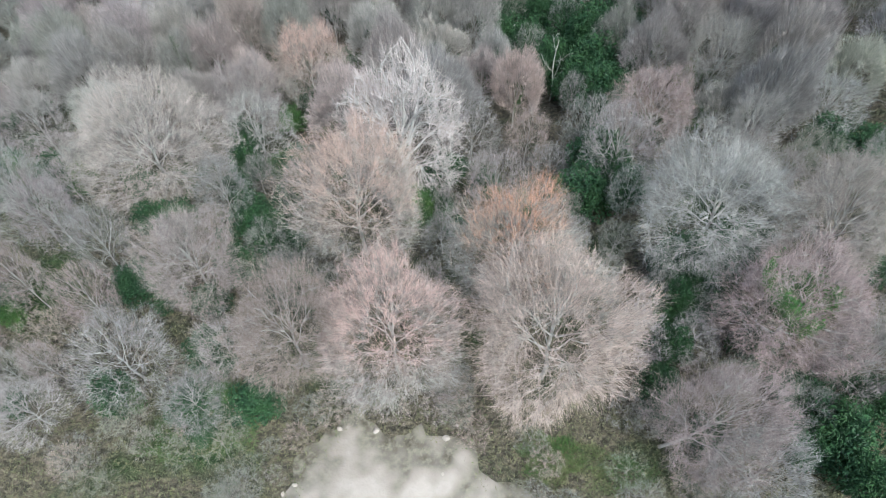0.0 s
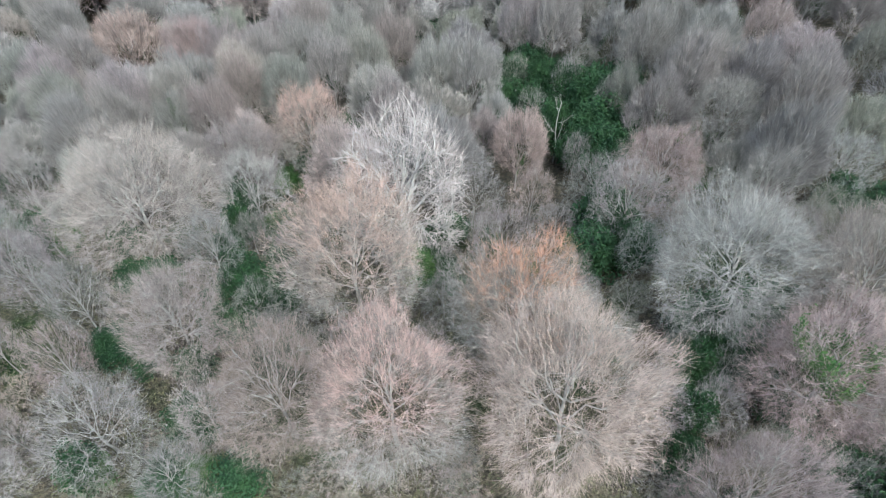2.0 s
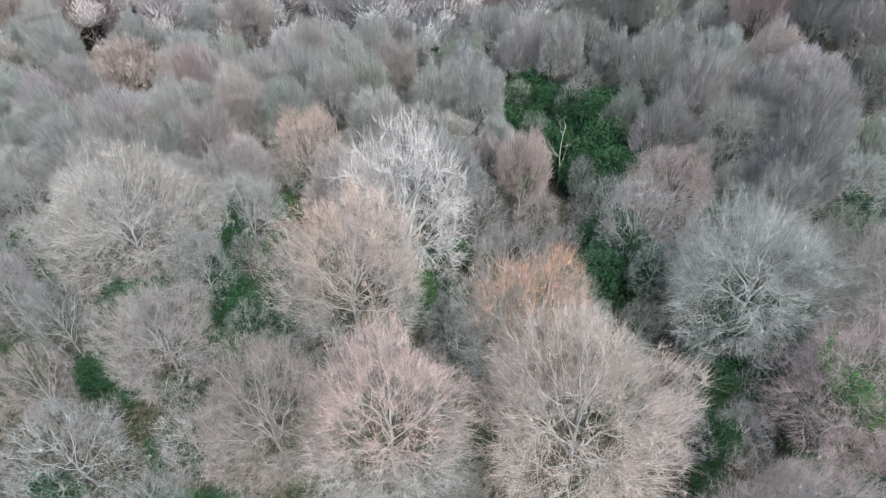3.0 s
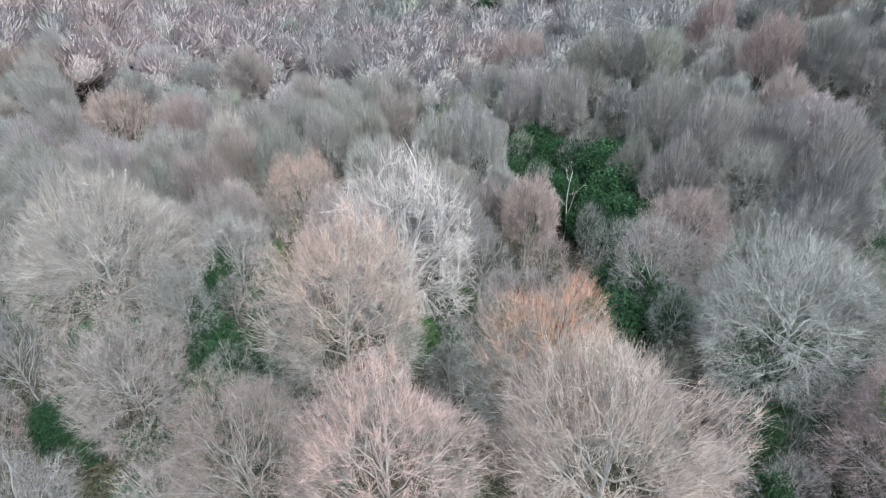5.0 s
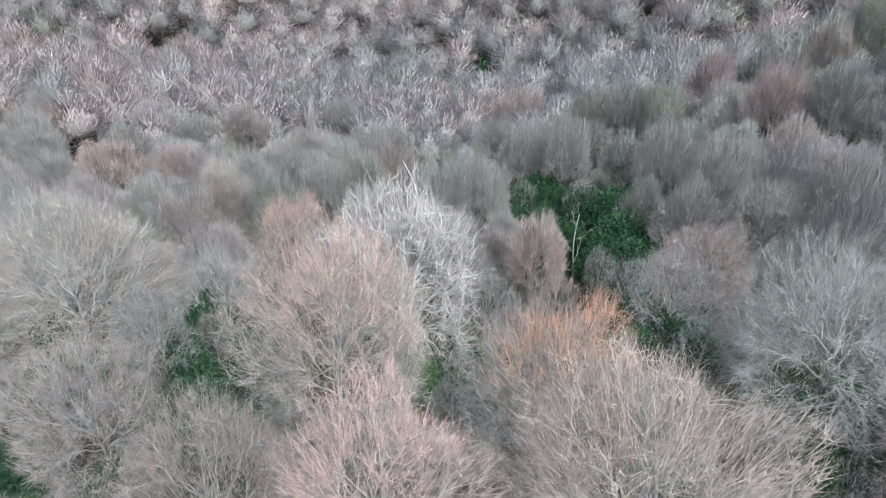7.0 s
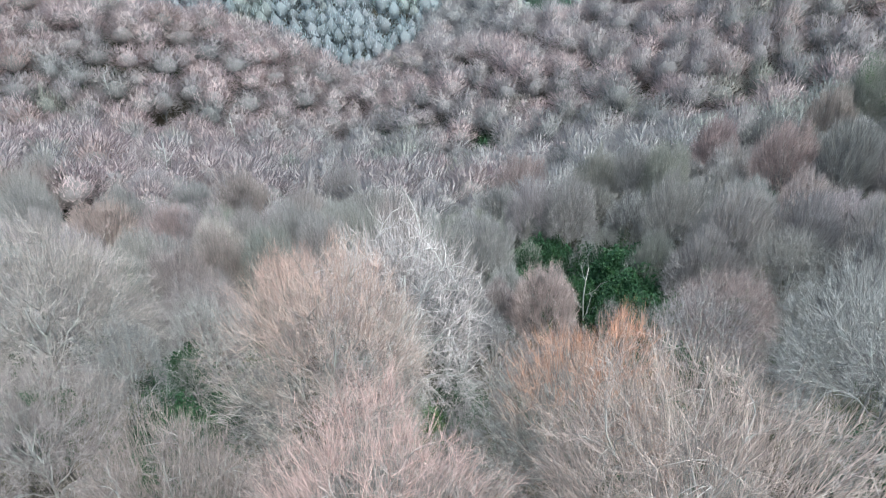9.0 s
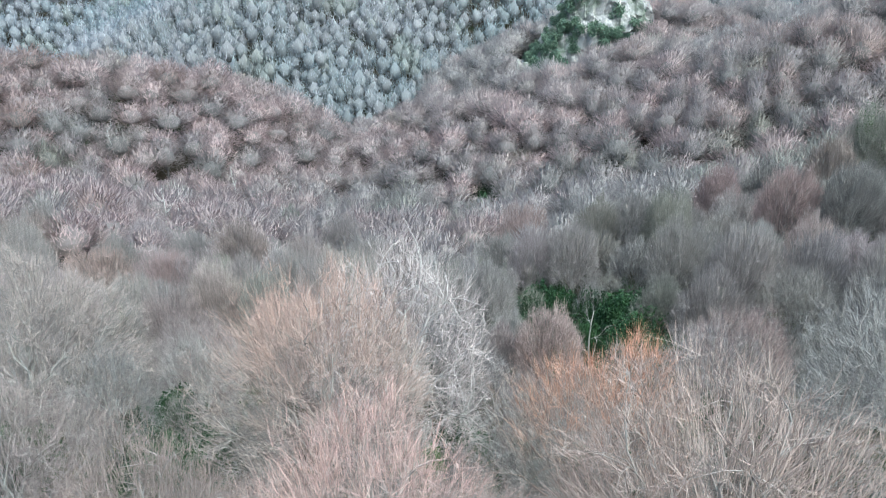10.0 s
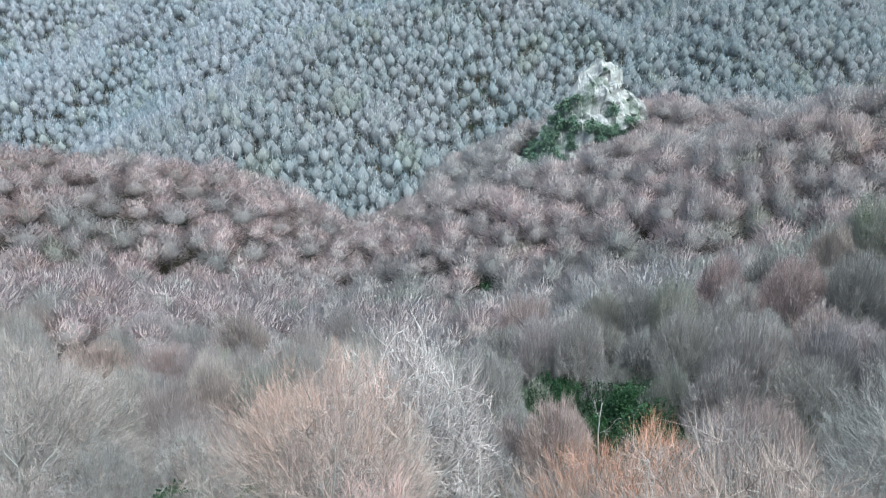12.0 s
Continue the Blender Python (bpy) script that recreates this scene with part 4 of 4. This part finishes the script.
shrub(-20.0, 88.4, 2.4, 6.5, False)
shrub(-51.8, 145.8, 3.5, 7.5, False)
shrub(-22.4, 139.5, 3.0, 6.5, False)
shrub(6.2, 156.8, 3.5, 7.5, False)
shrub(9.4, 164.2, 3.8, 7.5, False)
shrub(14.8, 66.5, 2.8, 6.5, False)
shrub(-12.1, 169.6, 3.0, 6.5, False)
shrub(-32.4, 118.0, 2.5, 6.5, False)
shrub(17.9, 22.7, 2.0, 3.5, False)
shrub(18.2, 26.1, 1.8, 3.5, False)
shrub(18.0, 20.0, 1.5, 2.5, False)
shrub(-17.5, 13.9, 1.4, 1.6, False)
shrub(-16.8, 16.6, 1.3, 1.8, True)
shrub(-18.5, 15.6, 1.3, 1.2, True)
shrub(-16.7, 19.3, 1.3, 2.0, False)
shrub(-14.0, 16.7, 1.3, 1.5, False)
shrub(-34.0, 22.9, 1.3, 3.0, True)
shrub(-31.7, 15.8, 1.5, 2.0, False)
shrub(27.8, 14.0, 2.2, 4.0, False)
shrub(25.9, 12.1, 1.8, 3.0, False)
shrub(28.9, 10.9, 1.9, 3.0, False)
shrub(-25.4, 26.2, 1.6, 3.0, False)
shrub(19.4, 12.9, 1.6, 2.0, False)
shrub(19.4, 28.4, 2.6, 4.0, False)
shrub(20.5, 24.6, 2.5, 4.0, False)
shrub(17.2, 20.8, 2.0, 3.0, False)
shrub(16.5, 18.1, 1.7, 2.5, False)
shrub(22.2, 27.0, 2.3, 4.0, False)
shrub(26.1, 16.2, 2.3, 4.0, False)
shrub(30.0, 17.9, 2.1, 4.0, False)
shrub(26.0, 29.3, 2.1, 4.0, False)
shrub(4.4, 41.6, 2.0, 4.0, False)
shrub(-23.4, 16.4, 1.6, 3.2, True)
for x, y, tall, seed in ((-51.0, 122.0, 14.0, 2), (-51.5, 167.0, 16.5, 3), (-83.4, 175.0, 14.0, 4), (-47.5, 120.5, 9.5, 5)):
    snag(x, y, tall, seed)
snag(13.7, 62.3, 10.5, 1, 1.5, 0.11, BARK)


def understorey():
    """Smaller evergreens between the trees."""
    made = 0
    while made < 95:
        y = rng.uniform(24, 120)
        x = rng.uniform(-1, 1) * (22 + 0.62 * y)
        if noise.noise(Vector((x / 16, y / 16, 1.0))) < 0.02:
            continue
        shrub(x, y, rng.uniform(1.5, 2.8), rng.uniform(2.2, 5.0), rng.random() < 0.08)
        made += 1


understorey()


def ground_cover():
    """Grass, brambles and dead stalks on the open ground near the clearing."""
    r = np.random.default_rng(9)
    n = 80000
    x, y = r.uniform(-42, 42, n), 4 + 44 * r.uniform(0, 1, n) ** 1.7
    keep = ((x + 3.3) / 9.3) ** 2 + ((y - 5) / 10.2) ** 2 > r.uniform(0.45, 1.15, n)
    x, y = x[keep], y[keep]
    base = np.stack([x, y, height(x, y) - 0.03], 1)
    grass = Shape()
    way = unit(r.normal(size=base.shape) * (1, 1, 0.3) + (0, 0, 0.9)) * r.uniform(0.25, 0.8, (len(x), 1))
    grass.blades(base, way, 0.036, 0, 1, r, np.array([0, -0.6, 0.8]))
    lush = r.random(len(x)) < 0.25
    grass.leaves(base[lush] + (0, 0, 0.18), 0.10, r)
    tagged(new("undergrowth", grass.mesh("undergrowth", GRASS)), "green and straw-coloured grass, brambles and dead stalks", "undergrowth", kind="stuff")


ground_cover()

for k in range(66):
    y = rng.uniform(8.5, 24)
    x = rng.choice((-1, 1)) * rng.uniform(13, 22 + 0.6 * y)
    bare_shrub(x, y, rng.uniform(1.0, 2.2), rng.uniform(1.4, 3.4), ("olive", "ash", "grey", "olive", "tan")[k % 5])
for k in range(34):
    a = rng.uniform(0.1, 3.04)
    d = rng.uniform(0.97, 1.35)
    bare_shrub(-3.3 + 10.0 * d * math.cos(a), 5.0 + 10.5 * d * math.sin(a), rng.uniform(0.8, 1.7), rng.uniform(0.9, 2.4), ("ash", "olive", "grey", "tan")[k % 4])
for k in range(7):
    bare_shrub(-8.5 + 1.6 * k, rng.uniform(15.2, 16.6), rng.uniform(1.2, 1.8), rng.uniform(1.6, 2.6), "palepink")


def grass_patch(cx, cy, wide, deep, count, seed):
    """A patch of fresh green grass with an uneven edge."""
    r = np.random.default_rng(seed)
    a, d = r.uniform(0, 6.283, count), np.sqrt(r.uniform(0, 1, count))
    d = d * (1 + 0.25 * np.sin(3 * a + seed) + 0.15 * np.sin(7 * a)) + np.abs(r.normal(size=count)) * 0.12
    x, y = cx + wide * d * np.cos(a), cy + deep * d * np.sin(a)
    grass = Shape()
    way = unit(r.normal(size=(count, 3)) * (1, 1, 0.3) + (0, 0, 1.0)) * r.uniform(0.2, 0.55, (count, 1))
    grass.blades(np.stack([x, y, height(x, y) - 0.03], 1), way, 0.045, 0, 1, r, np.array([0, -0.6, 0.8]))
    tagged(new("grass", grass.mesh("grass", LUSH)), "fresh green grass beside a gravel clearing", "grass", kind="stuff")


grass_patch(8.0, 12.2, 2.4, 1.6, 6000, 1)
grass_patch(12.5, 11.0, 2.2, 1.3, 2500, 2)
grass_patch(-16.0, 15.0, 2.0, 2.6, 4000, 3)
grass_patch(-20.5, 13.5, 1.6, 1.5, 2000, 4)


# ---- bare ground and rock ----
def clearing():
    """A patch of chalky gravel with an uneven edge, thicker in the middle."""
    r = np.random.default_rng(3)
    rings, spokes = 26, 96
    a = np.arange(spokes) * 2 * np.pi / spokes
    edge = 1 + 0.10 * np.sin(3 * a + 1) + 0.07 * np.sin(7 * a) + 0.05 * np.sin(13 * a + 2) + r.uniform(-0.03, 0.03, spokes)
    pts = []
    for k in range(rings + 1):
        d = k / rings
        x, y = -3.3 + 9.6 * d * edge * np.cos(a), 5.0 + 10.6 * d * edge * np.sin(a)
        z = height(x, y) + 0.24 * (1 - d ** 8) - 0.15 * d ** 8 + r.uniform(-0.03, 0.03, spokes) * (1 - d)
        pts.append(np.stack([x, y, z], 1))
    i, j = np.meshgrid(np.arange(rings), np.arange(spokes), indexing="ij")
    k = (j + 1) % spokes
    quads = np.stack([i * spokes + j, (i + 1) * spokes + j, (i + 1) * spokes + k, i * spokes + k], -1).reshape(-1, 4)
    pts = np.concatenate(pts)
    ob = new("gravel_clearing", mesh_of("gravel_clearing", pts, [quads], np.repeat(np.arange(rings + 1) / rings, spokes), CHALK, True))
    tagged(ob, "pale chalky gravel clearing at the wood's edge", "clearing", kind="structure")


clearing()


def stone_mesh(name, seed, detail, rough, mat, narrow=0.0):
    bm = bmesh.new()
    bmesh.ops.create_icosphere(bm, subdivisions=detail, radius=1.0)
    for v in bm.verts:
        p = v.co.copy()
        n = noise.fractal(p * 1.1 + Vector((seed * 7.0, 0, 0)), 0.95, 2.0, 6)
        n2 = noise.cell(p * 3.0 + Vector((seed, 0, 0)))
        q = p * (1 + rough * n + rough * 0.25 * n2)
        v.co = Vector((q.x * (1 - narrow * q.z), q.y * (1 - narrow * q.z), q.z))
    me = bpy.data.meshes.new(name)
    bm.to_mesh(me)
    bm.free()
    me.materials.append(mat)
    return me


STONES = [stone_mesh("stone", s, 2, 0.35, CHALK) for s in (1, 2, 3)]
for k in range(26):
    a, d = rng.uniform(0, 6.283), rng.uniform(0.4, 1.1)
    x, y, size = -3.5 + 9 * d * math.cos(a), 6 + 9.3 * d * math.sin(a), rng.uniform(0.06, 0.12) if k > 30 else rng.uniform(0.12, 0.30)
    ob = new("stone", STONES[k % 3])
    ob.matrix_basis = pose(x, y, float(height(x, y)) + 0.2 + size * 0.2, 0, 0, rng.uniform(0, 360)) @ Matrix.Diagonal((size, size * 0.8, size * 0.6, 1))
    tagged(ob, "pale limestone lump lying on chalky ground", "stone", "stones of the clearing")


def crag(x, y, wide, deep, tall, seed, turn=0.0):
    """A limestone outcrop that stands out of the hillside."""
    me = stone_mesh("rock_outcrop", seed, 5, 0.40, LIMESTONE, 0.2)
    ob = new("rock_outcrop", me)
    z = float(height(x, y))
    ob.matrix_basis = pose(x, y, z + tall * 0.22, 0, 0, turn) @ Matrix.Diagonal((wide / 2, deep / 2, tall * 0.75, 1))
    return tagged(ob, "pale grey limestone crag on a wooded spur", "rock", "limestone crags")


crag(-164.0, 478.0, 16.0, 12.0, 20.0, 12, 0)
crag(25.0, 231.0, 8.0, 6.0, 9.0, 8, 10)
crag(104.0, 262.0, 5.0, 4.0, 8.0, 4, 20)


def cliff_place(u, v):
    """A place on the main crag: u from its west end to its east end, v from the foot in front over the crest to the back."""
    x = 17.0 + 59.0 * u
    top = float(np.interp(x, [17, 22, 26, 29, 35, 42, 47, 54, 59, 64, 69, 76], [-27, -19, -14, -16, -5, 3, 13, 18.5, 15, 6.5, 2, -12]))
    foot = float(height(x, 232.0)) - 5.0
    s = 1.0 - abs(2.0 * v - 1.0)
    rise = s ** 0.75
    y = 250.0 + (14.0 if v > 0.5 else -20.0) * (1 - s) ** 0.8 - 3.0 * math.sin(u * math.pi)
    p = Vector((x, y, foot + (top - foot) * rise))
    n = noise.fractal(p * 0.10, 0.8, 2.1, 6)
    cleft = noise.noise(Vector((x * 0.42, y * 0.25, p.z * 0.09)))
    step = noise.cell(Vector((x * 0.30, p.z * 0.22, 4.0)))
    return p + Vector((1.0 * n, -2.2 * n - 1.6 * cleft - 1.1 * step, 1.9 * n - 0.7 * abs(cleft)))


def cliff():
    """The limestone crag: a stepped, fluted wall of rock on the spur."""
    wide, high = 150, 90
    pts = [cliff_place(i / wide, j / high) for j in range(high + 1) for i in range(wide + 1)]
    i, j = np.meshgrid(np.arange(wide), np.arange(high), indexing="xy")
    a = (j * (wide + 1) + i).ravel()
    quads = np.stack([a, a + 1, a + wide + 2, a + wide + 1], -1)
    ob = new("rock_outcrop", mesh_of("rock_outcrop", np.array(pts), [quads], np.zeros(len(pts)), LIMESTONE))
    tagged(ob, "pale grey limestone crag with green shrubs on a wooded spur", "rock", "limestone crags")
    grown = 0
    while grown < 150:
        u, v = rng.random(), rng.uniform(0.02, 0.5)
        x = 17 + 59 * u
        bare = (45 < x < 66 and v > 0.22 and rng.random() < 0.90) or (22 < x < 29 and v > 0.25)
        if bare:
            continue
        p = cliff_place(u, v)
        size = rng.uniform(1.4, 3.2) if x < 46 or v < 0.25 else rng.uniform(0.6, 1.3)
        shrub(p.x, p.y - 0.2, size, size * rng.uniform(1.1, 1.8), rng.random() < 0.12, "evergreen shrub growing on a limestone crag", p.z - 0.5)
        grown += 1


cliff()


def track():
    """A strip of bare reddish earth on the slope."""
    s = np.linspace(0, 1, 30)
    x, y = 4 + 14 * s + 1.0 * np.sin(s * 5), 158 + 11 * s
    half = 1.6 + 0.4 * np.sin(s * 17)
    rows = [np.stack([x + w * half, y - 0.4 * w * half, height(x + w * half, y - 0.4 * w * half) + 0.12 - 0.1 * abs(w)], 1) for w in (-1, -0.5, 0, 0.5, 1)]
    pts = np.stack(rows, 1).reshape(-1, 3)
    i, j = np.meshgrid(np.arange(29), np.arange(4), indexing="ij")
    a = i * 5 + j
    ob = new("dirt_track", mesh_of("dirt_track", pts, [np.stack([a, a + 1, a + 6, a + 5], -1).reshape(-1, 4)], np.zeros(len(pts)), EARTH, True))
    tagged(ob, "bare reddish earth track through the wood", "track", kind="structure")


track()
